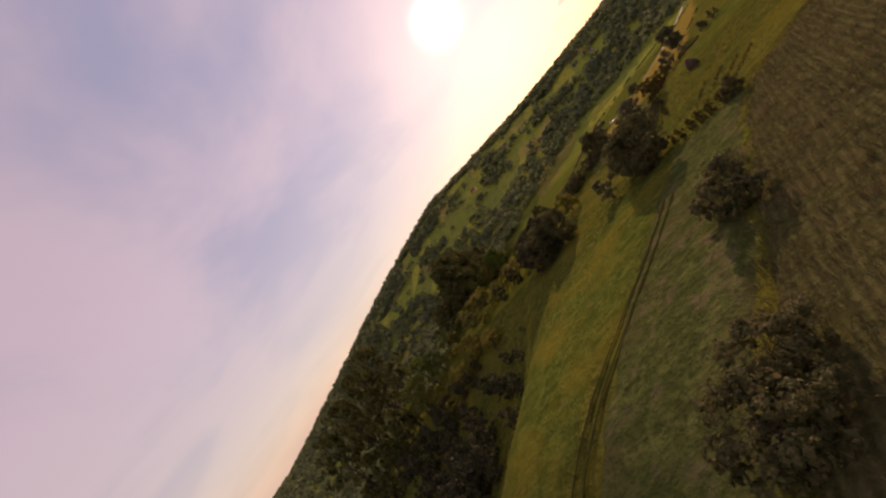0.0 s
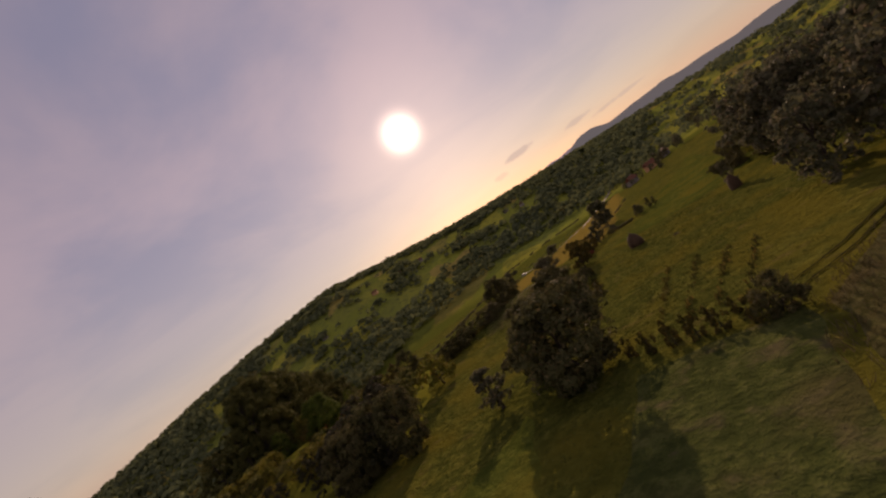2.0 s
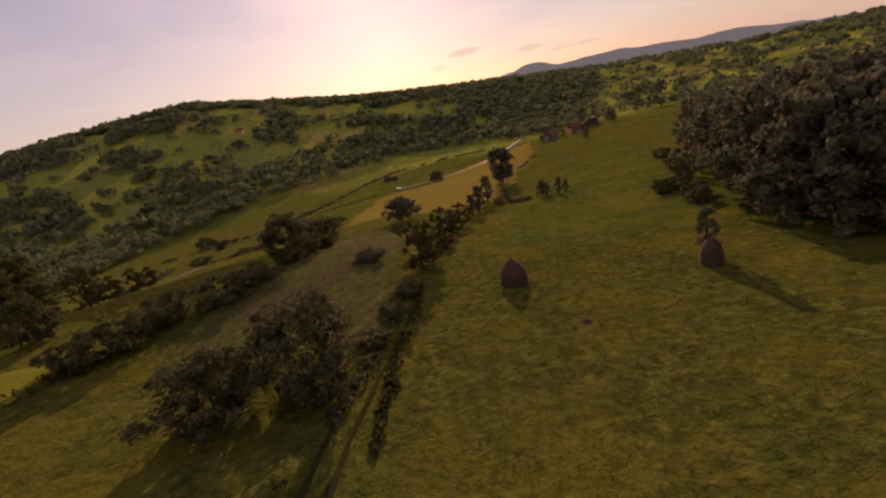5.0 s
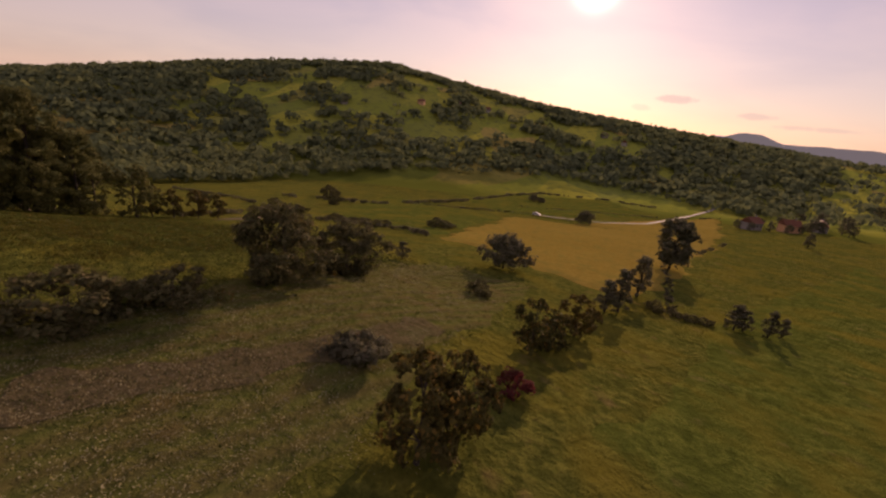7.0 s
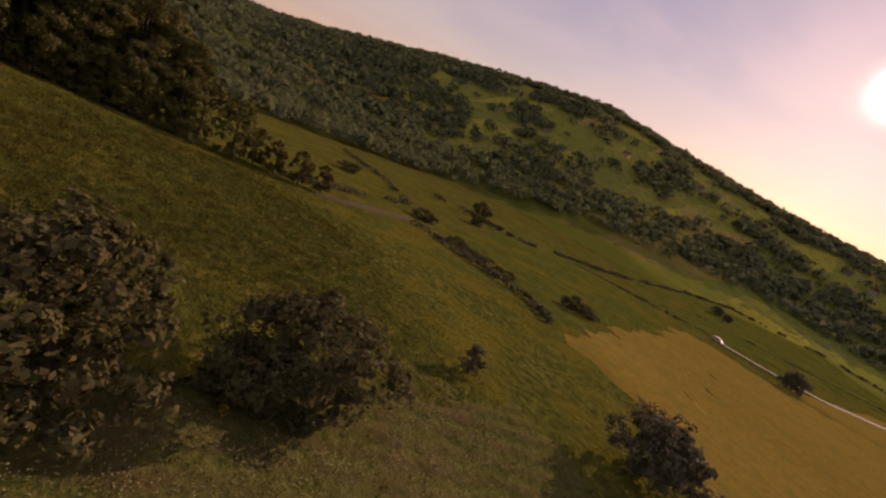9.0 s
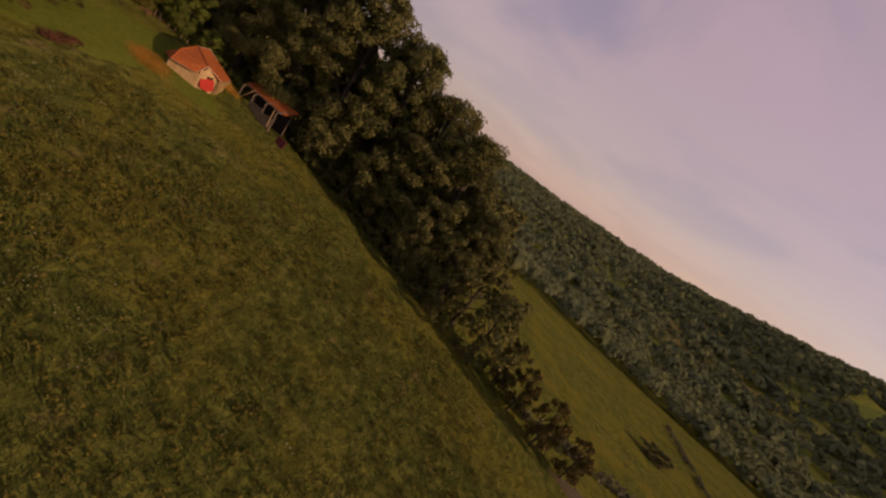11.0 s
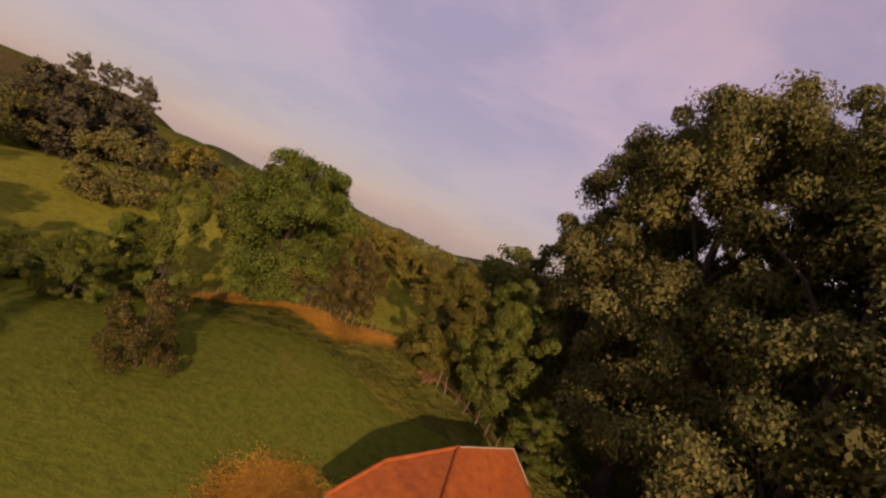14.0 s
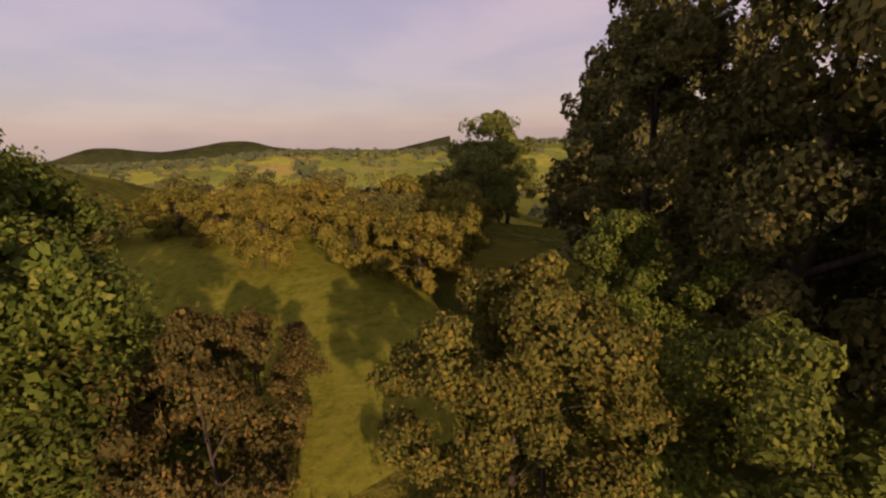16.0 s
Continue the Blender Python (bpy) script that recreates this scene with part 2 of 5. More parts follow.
# hay tone brightened beyond GRASS, so sunlight is partly put into the colour
HAYGRASS = land_material("sunny_hay_meadow", (0.098, 0.108, 0.013), (0.153, 0.158, 0.019), (0.190, 0.182, 0.028), (0.200, 0.164, 0.039), 2.0, 0.66, bumpy=0.3)
BROWNGRASS = land_material("dry_brown_grass", (0.056, 0.050, 0.022), (0.092, 0.074, 0.033), (0.122, 0.098, 0.048), (0.088, 0.088, 0.033), 1.8, 0.55, bumpy=0.5)
WEEDY = land_material("weedy_meadow", (0.048, 0.062, 0.013), (0.090, 0.104, 0.022), (0.130, 0.128, 0.037), (0.120, 0.096, 0.032), 1.5, 0.54, row=(0.16, 28, 3.5, 0.5, (0.105, 0.078, 0.032)), bumpy=0.7)
STUBBLE = land_material("stubble", (0.148, 0.108, 0.019), (0.212, 0.154, 0.028), (0.258, 0.188, 0.041), (0.158, 0.142, 0.030), 1.2, 0.50, row=(0.5, 62, 3.0, 0.3, (0.212, 0.150, 0.036)))
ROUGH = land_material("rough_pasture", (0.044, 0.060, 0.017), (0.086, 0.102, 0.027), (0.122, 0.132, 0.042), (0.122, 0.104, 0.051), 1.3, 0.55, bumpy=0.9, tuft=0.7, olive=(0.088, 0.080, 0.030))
CORN = land_material("ploughed_crop", (0.046, 0.049, 0.015), (0.092, 0.090, 0.030), (0.155, 0.146, 0.058), (0.124, 0.104, 0.043), 1.8, 0.5, row=(0.42, 14, 2.5, 0.4, (0.040, 0.036, 0.014)), bumpy=0.9)


def patchwork():
    """Far hillsides: small strip fields of grass, hay and crops."""
    m, t, b = material("hill_fields")
    b.inputs["Specular IOR Level"].default_value = 0.0
    v = place(t, (1, 0.55, 0.3))
    vo = nd(t, "ShaderNodeTexVoronoi", Scale=0.024)
    vo.feature = "F1"
    t.links.new(v, vo.inputs["Vector"])
    sp = t.nodes.new("ShaderNodeSeparateColor")
    t.links.new(vo.outputs["Color"], sp.inputs[0])
    # field colours lightened well past GRASS to stand in for distance haze
    c = ramp(t, sp.outputs[0], ((0.0, (0.17, 0.20, 0.038)), (0.35, (0.25, 0.275, 0.042)), (0.6, (0.36, 0.34, 0.050)), (0.8, (0.19, 0.215, 0.044)), (1.0, (0.38, 0.285, 0.075))))
    c = mixc(t, ramp(t, noisy(t, 0.12, 5), ((0.50, (0, 0, 0)), (0.75, (1, 1, 1)))), c, (0.10, 0.12, 0.045))
    far = t.nodes.new("ShaderNodeVectorMath")
    far.operation = "DISTANCE"
    t.links.new(place(t), far.inputs[0])
    far.inputs[1].default_value = (-30, 40, 0)
    reach = mth(t, "ADD", mth(t, "DIVIDE", far.outputs["Value"], 1000.0), mth(t, "MULTIPLY", noisy(t, 0.02, 3), 0.12))
    c = mixc(t, ramp(t, reach, ((0.42, (0, 0, 0)), (0.55, (1, 1, 1)))), (0.095, 0.110, 0.018), c)
    t.links.new(c, b.inputs["Base Color"])
    bump(t, b, noisy(t, 0.3, 4), 0.4, 1.0)
    return m


HILL = patchwork()
DIRT = stuff_material("bare_earth", (0.066, 0.048, 0.018), (0.110, 0.080, 0.034), 2.0)
TRACK = stuff_material("worn_track", (0.030, 0.030, 0.010), (0.050, 0.046, 0.016), 2.0, 1.0, spec=0.0)
REDDIRT = stuff_material("red_earth", (0.13, 0.065, 0.026), (0.20, 0.11, 0.042), 2.0)
LEAF_STRAW = leaf_material("dry_straw", (0.34, 0.17, 0.024), (0.50, 0.26, 0.036), (0.56, 0.33, 0.05), 0.25)
ROAD = stuff_material("gravel_road", (0.21, 0.185, 0.14), (0.29, 0.255, 0.20), 4.0)
BARK = stuff_material("bark", (0.045, 0.035, 0.026), (0.10, 0.08, 0.06), 6.0, stretch=(1, 1, 0.25), bumpy=0.7)
# LEAF_DARK is paler and bluer than LEAF_FIELD: haze put into its colour
LEAF_DARK = leaf_material("leaf_dark", (0.064, 0.072, 0.040), (0.152, 0.154, 0.080), (0.205, 0.166, 0.098), 0.34, 0.06)
LEAF_FIELD = leaf_material("leaf_field", (0.048, 0.053, 0.022), (0.118, 0.118, 0.045), (0.170, 0.133, 0.057), 0.30, 0.05)
LEAF_WOOD = leaf_material("leaf_wood", (0.053, 0.062, 0.021), (0.131, 0.136, 0.040), (0.192, 0.166, 0.050), 0.20, 0.06)
# backlit shade put into the leaf colour: about half of LEAF_DARK
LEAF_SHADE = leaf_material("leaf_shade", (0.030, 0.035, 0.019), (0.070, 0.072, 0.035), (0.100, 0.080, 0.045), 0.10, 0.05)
LEAF_SLOPE = leaf_material("leaf_slope", (0.074, 0.084, 0.014), (0.200, 0.200, 0.032), (0.300, 0.210, 0.040), 0.35, 0.08)
LEAF_ORCHARD = leaf_material("leaf_orchard", (0.058, 0.070, 0.020), (0.160, 0.166, 0.043), (0.235, 0.185, 0.057), 0.35, 0.08)
LEAF_WALNUT = leaf_material("leaf_walnut", (0.033, 0.056, 0.011), (0.109, 0.152, 0.023), (0.179, 0.190, 0.034), 0.28, 0.08)
LEAF_GREEN = leaf_material("leaf_green", (0.052, 0.082, 0.019), (0.160, 0.205, 0.041), (0.250, 0.245, 0.060), 0.35, 0.08)
LEAF_RUST = leaf_material("leaf_rust", (0.034, 0.038, 0.012), (0.084, 0.084, 0.024), (0.225, 0.145, 0.036), 0.30, 0.08)
LEAF_GOLD = leaf_material("leaf_gold", (0.036, 0.047, 0.010), (0.118, 0.130, 0.025), (0.270, 0.195, 0.036), 0.28, 0.08)
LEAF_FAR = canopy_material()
LEAF_RED = leaf_material("leaf_red", (0.090, 0.025, 0.022), (0.180, 0.040, 0.032), (0.144, 0.054, 0.036))
LEAF_GRASS = leaf_material("grass_blade", (0.039, 0.058, 0.010), (0.083, 0.106, 0.019), (0.126, 0.120, 0.036), 0.3, 0.04)
LEAF_WEED = leaf_material("weed_leaf", (0.052, 0.058, 0.011), (0.132, 0.128, 0.022), (0.215, 0.160, 0.034), 0.3, 0.05)
LEAF_STALK = leaf_material("dry_stalk", (0.050, 0.042, 0.016), (0.120, 0.100, 0.040), (0.200, 0.164, 0.080), 0.2, 0.04)
LEAF_FLOWER = leaf_material("weed_flower", (0.165, 0.152, 0.076), (0.266, 0.241, 0.139), (0.291, 0.247, 0.089), 0.3)
HAY = stuff_material("weathered_hay", (0.080, 0.050, 0.028), (0.150, 0.096, 0.054), 9.0, stretch=(1, 1, 0.3), bumpy=0.8, dist=0.06)
TILE = stuff_material("clay_tile", (0.27, 0.070, 0.018), (0.48, 0.135, 0.026), 2.6, 0.8, bumpy=0.5)
BOARD = stuff_material("weathered_board", (0.34, 0.225, 0.095), (0.50, 0.355, 0.165), 5.0, stretch=(1, 1, 0.15))
OLDWOOD = stuff_material("grey_wood", (0.15, 0.11, 0.072), (0.27, 0.21, 0.145), 6.0, stretch=(1, 1, 0.2))
THATCH = stuff_material("dry_stalks", (0.30, 0.19, 0.07), (0.46, 0.32, 0.14), 7.0, stretch=(1, 1, 0.12), bumpy=0.5)
PALEWOOD = stuff_material("pale_weathered_wood", (0.34, 0.26, 0.17), (0.46, 0.37, 0.26), 5.0)
REDPAINT = stuff_material("red_paint", (0.34, 0.022, 0.012), (0.44, 0.045, 0.02), 2.0, 0.7)
SHADE = stuff_material("inner_shade_and_tyre", (0.02, 0.017, 0.014), (0.04, 0.034, 0.03), 2.0)

# ---- land ----
HC_A = (-180, -164, -150, -120, -90, -60, -40, -25, -10, 5, 15, 25, 35, 45, 55, 65, 80, 100, 130, 155, 170, 180)
HC_Z = (-38, -40, 0, 26, 22, 2, -6, 4, 26, 50, 74, 98, 86, 65, 38, 13, 4, 4, -6, -30, -24, -38)


def soft_ramp(v, k=8.0):
    return k * np.logaddexp(0, v / k)


def sstep(v):
    v = np.clip(v, 0, 1)
    return v * v * (3 - 2 * v)


def ground_z(x, y):
    """Height of the land: a meadow shelf, a valley to the west and a ring of hills."""
    x, y = np.asarray(x, float), np.asarray(y, float)
    yy = np.where(y < 150, np.maximum(y, -130), 150 + (y - 150) * 0.55)
    z = 3.5 - 0.1 * yy - 0.03 * np.clip(x, -200, 120)
    z = z + 5.5 * np.exp(-((x + 78) ** 2 + (y - 30) ** 2) / 1568) + 3.2 * np.exp(-((x + 22) ** 2 + (y - 58) ** 2) / 578)
    z = z - 0.12 * soft_ramp(-0.8 * x + 0.6 * y - 84) - 0.20 * soft_ramp(-0.6 * x - 0.8 * y - 52) * sstep((-x - 45) / 45)
    z = z - 3.6 * np.exp(-((x + 66) / 10) ** 2 - ((y - 28) / 9) ** 2)
    z = z - 8 * sstep((8 - y) / 55) * sstep((-x - 43) / 24)
    z = z - 13 * sstep((-y - 97) / 26) * sstep((-x - 8) / 26) - 0.14 * soft_ramp(-y - 125)
    z = z - 9 * np.exp(-((x + 44) / 18) ** 2 - ((y + 97) / 16) ** 2)
    z = -46 + soft_ramp(z + 46)
    r, a = np.hypot(x + 30, y - 40), np.degrees(np.arctan2(-(x + 30), y - 40))
    hc = np.interp(a, HC_A, HC_Z)
    r0 = 300 + 150 * sstep((25 - a) / 40) + 100 * sstep((a - 110) / 40) - 150 * sstep((-a - 100) / 40)
    w = sstep((r - r0) / (900 - r0))
    return z * (1 - w) + w * (hc - 0.035 * soft_ramp(r - 950, 60))


def gz(x, y):
    return float(ground_z(x, y))


def mesh_object(name, verts, faces, mats, parent=None, smooth=False, index=None):
    me = bpy.data.meshes.new(name)
    me.from_pydata(verts, [], faces)
    for m in mats:
        me.materials.append(m)
    if index is not None:
        me.polygons.foreach_set("material_index", np.asarray(index, np.int32))
    if smooth:
        me.polygons.foreach_set("use_smooth", np.ones(len(me.polygons), bool))
    me.update()
    ob = new(name, me)
    ob.parent = parent
    return ob


def quads_object(name, pts, mat, parent=None):
    """One mesh of loose quads from an (n, 4, 3) array."""
    n = len(pts)
    me = bpy.data.meshes.new(name)
    me.vertices.add(4 * n), me.loops.add(4 * n), me.polygons.add(n)
    me.vertices.foreach_set("co", np.ascontiguousarray(pts, np.float32).ravel())
    me.loops.foreach_set("vertex_index", np.arange(4 * n, dtype=np.int32))
    me.polygons.foreach_set("loop_start", np.arange(0, 4 * n, 4, dtype=np.int32))
    me.update(calc_edges=True)
    me.materials.append(mat)
    ob = new(name, me)
    ob.parent = parent
    return ob


def build_ground():
    na, rr = 360, [0.0]
    step = 2.0
    while rr[-1] < 4600:
        rr.append(rr[-1] + step)
        step = min(step * 1.022, 160)
    aa = np.linspace(0, 2 * np.pi, na, endpoint=False)
    rr = np.array(rr[1:])
    x = -30 + rr[:, None] * np.cos(aa)
    y = 40 + rr[:, None] * np.sin(aa)
    z = ground_z(x, y)
    rng = np.random.default_rng(3)
    rough = rng.normal(0, 1, z.shape)
    z = z + rough * np.clip((rr[:, None] - 380) / 400, 0.0, 1.4)
    verts = [(-30, 40, gz(-30, 40))] + np.stack([x, y, z], -1).reshape(-1, 3).tolist()
    faces, idx = [], []
    for j in range(na):
        faces.append((0, 1 + j, 1 + (j + 1) % na)), idx.append(0)
    for i in range(len(rr) - 1):
        for j in range(na):
            a, b = 1 + i * na + j, 1 + i * na + (j + 1) % na
            faces.append((a, a + na, b + na, b)), idx.append(0 if rr[i] < 330 else 1)
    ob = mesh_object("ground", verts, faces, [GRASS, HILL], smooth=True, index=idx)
    tagged(ob, "green meadow land sloping into a valley and rising to wooded hills", "ground", kind="structure")


build_ground()


def warp(p, amp, seed):
    """Uneven field edges: a slow sideways wander of the plan."""
    ph = np.random.default_rng(seed).uniform(0, 6.28, 8)
    x, y = p[..., 0], p[..., 1]
    dx = np.sin(y / 3.1 + ph[0]) + 0.7 * np.sin(y / 1.3 + x / 4 + ph[1]) + 1.3 * np.sin(y / 9 + ph[2])
    dy = np.sin(x / 3.4 + ph[3]) + 0.7 * np.sin(x / 1.2 + y / 5 + ph[4]) + 1.3 * np.sin(x / 8 + ph[5])
    return p + amp * 0.5 * np.stack([dx, dy], -1)


def drape(name, corners, mat, lift, label, category, n=(40, 24), jitter=0.8, seed=1, kind="structure"):
    """A four-cornered patch of land laid over the ground with uneven edges."""
    c = np.array(corners, float)
    u, v = np.meshgrid(np.linspace(0, 1, n[0]), np.linspace(0, 1, n[1]), indexing="ij")
    p = ((1 - u) * (1 - v))[..., None] * c[0] + (u * (1 - v))[..., None] * c[1] + (u * v)[..., None] * c[2] + ((1 - u) * v)[..., None] * c[3]
    p = warp(p, jitter, seed)
    wide = 0.5 * (np.linalg.norm(c[1] - c[0]) + np.linalg.norm(c[2] - c[3]))
    deep = 0.5 * (np.linalg.norm(c[3] - c[0]) + np.linalg.norm(c[2] - c[1]))
    edge = np.minimum(np.minimum(u, 1 - u) * wide, np.minimum(v, 1 - v) * deep)
    z = ground_z(p[..., 0], p[..., 1]) - 0.10 + (lift + 0.10) * sstep(edge / max(2.5, 0.05 * min(wide, deep)))
    verts = np.dstack([p, z]).reshape(-1, 3).tolist()
    faces = [(i * n[1] + j, (i + 1) * n[1] + j, (i + 1) * n[1] + j + 1, i * n[1] + j + 1) for i in range(n[0] - 1) for j in range(n[1] - 1)]
    ob = mesh_object(name, verts, faces, [mat], smooth=True)
    return tagged(ob, label, category, kind=kind)


def strip(name, line, width, mat, lift, label, category, wobble=0.1, seed=5, kind="structure", step=1.5):
    """A band along a line of points on the ground."""
    rng = np.random.default_rng(seed)
    pts = [np.array(line[0], float)]
    for a, b in zip(line, line[1:]):
        a, b = np.array(a, float), np.array(b, float)
        k = max(2, int(np.linalg.norm(b - a) / step))
        pts += [a + (b - a) * i / k for i in range(1, k + 1)]
    pts = np.array(pts)
    for _ in range(6):
        pts[1:-1] = 0.25 * pts[:-2] + 0.5 * pts[1:-1] + 0.25 * pts[2:]
    d = np.gradient(pts, axis=0)
    d /= np.linalg.norm(d, axis=1)[:, None]
    side = np.stack([-d[:, 1], d[:, 0]], 1)
    verts, faces = [], []
    for k in range(4):
        off = (k / 3 - 0.5) * width
        w = pts + side * (off + rng.normal(0, wobble, len(pts)) * (k in (0, 3)))[:, None]
        verts += [(x, y, gz(x, y) + lift) for x, y in w]
    n = len(pts)
    for k in range(3):
        faces += [(k * n + i, k * n + i + 1, (k + 1) * n + i + 1, (k + 1) * n + i) for i in range(n - 1)]
    return tagged(mesh_object(name, verts, faces, [mat], smooth=True), label, category, kind=kind)


def blob(name, x, y, rx, ry, turn, mat, lift, label, category, seed=1, ragged=0.35):
    """A ragged round patch lying on the ground."""
    rng = np.random.default_rng(seed)
    n, k = 72, 8
    ph = rng.uniform(0, 6.28, 9)
    verts, faces = [(x, y, gz(x, y) + lift)], []
    c, s = math.cos(radians(turn)), math.sin(radians(turn))
    for i in range(1, k + 1):
        for j in range(n):
            a = 2 * math.pi * j / n
            f = 1 + ragged * (0.5 * math.sin(2 * a + ph[0]) + 0.45 * math.sin(5 * a + ph[1]) + 0.4 * math.sin(11 * a + ph[2]) + 0.3 * math.sin(23 * a + ph[3]))
            u, v = rx * f * i / k * math.cos(a), ry * f * i / k * math.sin(a)
            px, py = x + c * u - s * v, y + s * u + c * v
            verts.append((px, py, gz(px, py) + (lift if i < k else -0.1)))
    faces += [(0, 1 + j, 1 + (j + 1) % n) for j in range(n)]
    for i in range(k - 1):
        faces += [(1 + i * n + j, 1 + (i + 1) * n + j, 1 + (i + 1) * n + (j + 1) % n, 1 + i * n + (j + 1) % n) for j in range(n)]
    return tagged(mesh_object(name, verts, faces, [mat], smooth=True), label, category, kind="structure")


# fields, tracks and bare soil
drape("stubble_field", ((14, 100), (54, 218), (-32, 236), (-36, 131)), STUBBLE, 0.34, "ochre stubble field beside the gravel road", "field", (60, 60), 2.4, 2)
drape("stubble_field", ((54, 217), (100, 400), (60, 340), (-2, 231)), STUBBLE, 0.45, "ochre stubble field narrowing along the gravel road", "field", (50, 40), 2.4, 3)
drape("mown_meadow", ((4, 54), (46, 44), (105, 225), (30, 112)), LUSH, 0.12, "short mown green meadow with two haystacks", "meadow", (60, 60), 1.2, 4)
drape("mown_meadow", ((-36, 134), (-34, 228), (-130, 300), (-92, 160)), LUSH, 0.45, "bright green hay meadow below the hedge", "meadow", (50, 50), 1.2, 5)
drape("mown_meadow", ((-30, 245), (62, 352), (20, 470), (-110, 360)), LUSH, 0.55, "bright green strip of grass above the road", "meadow", (50, 40), 1.5, 6)
drape("weedy_meadow", ((-35, 30), (-9, 26), (-4, 98), (-24, 96)), WEEDY, 0.11, "rough meadow with dry flowering weeds", "meadow", (50, 60), 1.2, 7)
drape("rough_pasture", ((-44, -99), (-24, -93), (-1, -27.5), (-14.5, -21.5)), ROUGH, 0.10, "rough dull grass between the track and the crops", "meadow", (30, 60), 0.6, 17)
drape("mown_meadow", ((-48, -97), (-20.5, -43), (-24, -16), (-60, -56)), LUSH, 0.09, "smooth green mown strip beside the wheel track", "meadow", (60, 60), 1.0, 18)
drape("crop_field", ((-25, -92), (40, -112), (34, -8), (-2, -28)), CORN, 0.16, "brown ploughed field with ragged crop rows", "field", (60, 60), 0.6, 9)
drape("mown_meadow", ((-50, 41.5), (-62, 34), (-88.5, 43), (-76, 57)), YARD, 0.08, "short green grass round the barn", "meadow", (60, 60), 1.8, 10)
drape("orchard_grass", ((-44, 34), (-40, -10), (-92, 0), (-85, 34.5)), HAYGRASS, 0.11, "sunlit grass between the orchard trees", "meadow", (50, 50), 1.0, 15)
drape("fallow_strip", ((-85, 104), (-82, 110), (-86, 140), (-95, 146)), DIRT, 0.13, "tan strip of bare fallow soil at the meadow's end", "field", (14, 40), 0.4, 11)
strip("gravel_road", ((-24, 258), (-6, 252), (12, 252), (34, 274), (62, 350), (96, 440), (128, 520)), 2.8, ROAD, 0.55, "pale gravel road curving between the fields", "road")
for off in (-0.75, 0.75):
    strip("wheel_rut", tuple((x + off, y) for x, y in ((-46, -96), (-38, -79.5), (-30, -66), (-24, -54), (-19, -42))), 0.24, TRACK, 0.19, "worn earth wheel rut across the grass", "track", 0.1)
strip("dry_swath", ((-26.0, 38.1), (-21.7, 42.6), (-17.2, 48.5), (-13.5, 54.7), (-10.9, 63.6)), 3.4, BROWNGRASS, 0.15, "long brown swath of dry mown grass", "meadow", 0.5)
for off in (-0.8, 0.9):
    strip("wheel_rut", tuple((x + off, y) for x, y in ((-12, 8), (-10.5, 19), (-8.6, 26), (-7.4, 33), (-6.6, 41))), 0.36, TRACK, 0.10, "worn earth wheel rut beside the hedge", "track", 0.1)
for off in (0.0, 1.6):
    strip("wheel_rut", ((-5, -26.4 + off), (1, -24.6 + off), (8, -22.4 + off), (18, -17 + off)), 0.28, TRACK, 0.10, "worn earth wheel rut along the ploughed field", "track", 0.12)
blob("earth_patch", -83.0, 37.8, 1.5, 0.6, 50, REDDIRT, 0.14, "reddish bare earth under the hedge", "earth", 31)
strip("earth_path", ((-82, 36.4), (-85, 40), (-87, 44), (-87.0, 48)), 0.45, REDDIRT, 0.15, "reddish bare earth below the wood's edge", "path", 0.25)

# ---- trees ----


def tube(verts, faces, a, b, ra, rb, n=7):
    a, b = Vector(a), Vector(b)
    q = (b - a).to_track_quat("Z", "Y")
    k = len(verts)
    for c, r in ((a, ra), (b, rb)):
        verts.extend(tuple(c + q @ Vector((math.cos(2 * math.pi * i / n) * r, math.sin(2 * math.pi * i / n) * r, 0))) for i in range(n))
    faces.extend((k + i, k + (i + 1) % n, k + n + (i + 1) % n, k + n + i) for i in range(n))


def bough_centres(rng, h, r, base, n, shape):
    """Centres of the leafy boughs that make up a crown, uneven all round, with gaps."""
    ph = rng.uniform(0, 6.28, 6)
    out = []
    while len(out) < n:
        t = rng.uniform(0.02, 1.0)
        a = rng.uniform(0, 6.283)
        if shape == "spire":
            prof = (0.30 + 0.9 * math.sin(math.pi * min(1.0, 0.12 + 0.85 * t))) * (1 - 0.55 * t)
            prof = max(prof, 0.12)
        elif shape == "flat":
            prof = math.sin(math.pi * min(1, 0.25 + 0.72 * t)) ** 0.5
        else:
            prof = max(0.0, math.sin(math.pi * (0.10 + 0.86 * t))) ** 0.55
        lump = 1 + 0.24 * math.sin(2 * a + ph[0] + 5 * t) + 0.20 * math.sin(3 * a + ph[1] - 7 * t) + 0.14 * math.sin(5 * a + ph[2] + 11 * t)
        k = rng.uniform(0.30, 1.0) ** 0.42
        q = r * prof * lump * k * 0.86
        top = h * (1 - 0.10 * abs(math.sin(1.5 * a + ph[3])))
        out.append((q * math.cos(a), q * math.sin(a), base + t * (top - base) * 0.94))
    return np.array(out)


def leaf_quads(rng, c, nrm, size):
    """Kite-shaped leaves at the points c that face along nrm, each turned and sized by chance."""
    n = len(c)
    nrm = nrm / np.linalg.norm(nrm, axis=1)[:, None].clip(1e-6)
    u = np.cross(nrm, rng.normal(size=(n, 3)))
    u /= np.linalg.norm(u, axis=1)[:, None].clip(1e-6)
    w = np.cross(nrm, u)
    s = size * rng.uniform(0.65, 1.4, (n, 1))
    a, b = u * s, w * s * 0.62
    return np.stack([c - a, c - b + a * 0.1, c + a - nrm * s * 0.25, c + b + a * 0.1], 1)


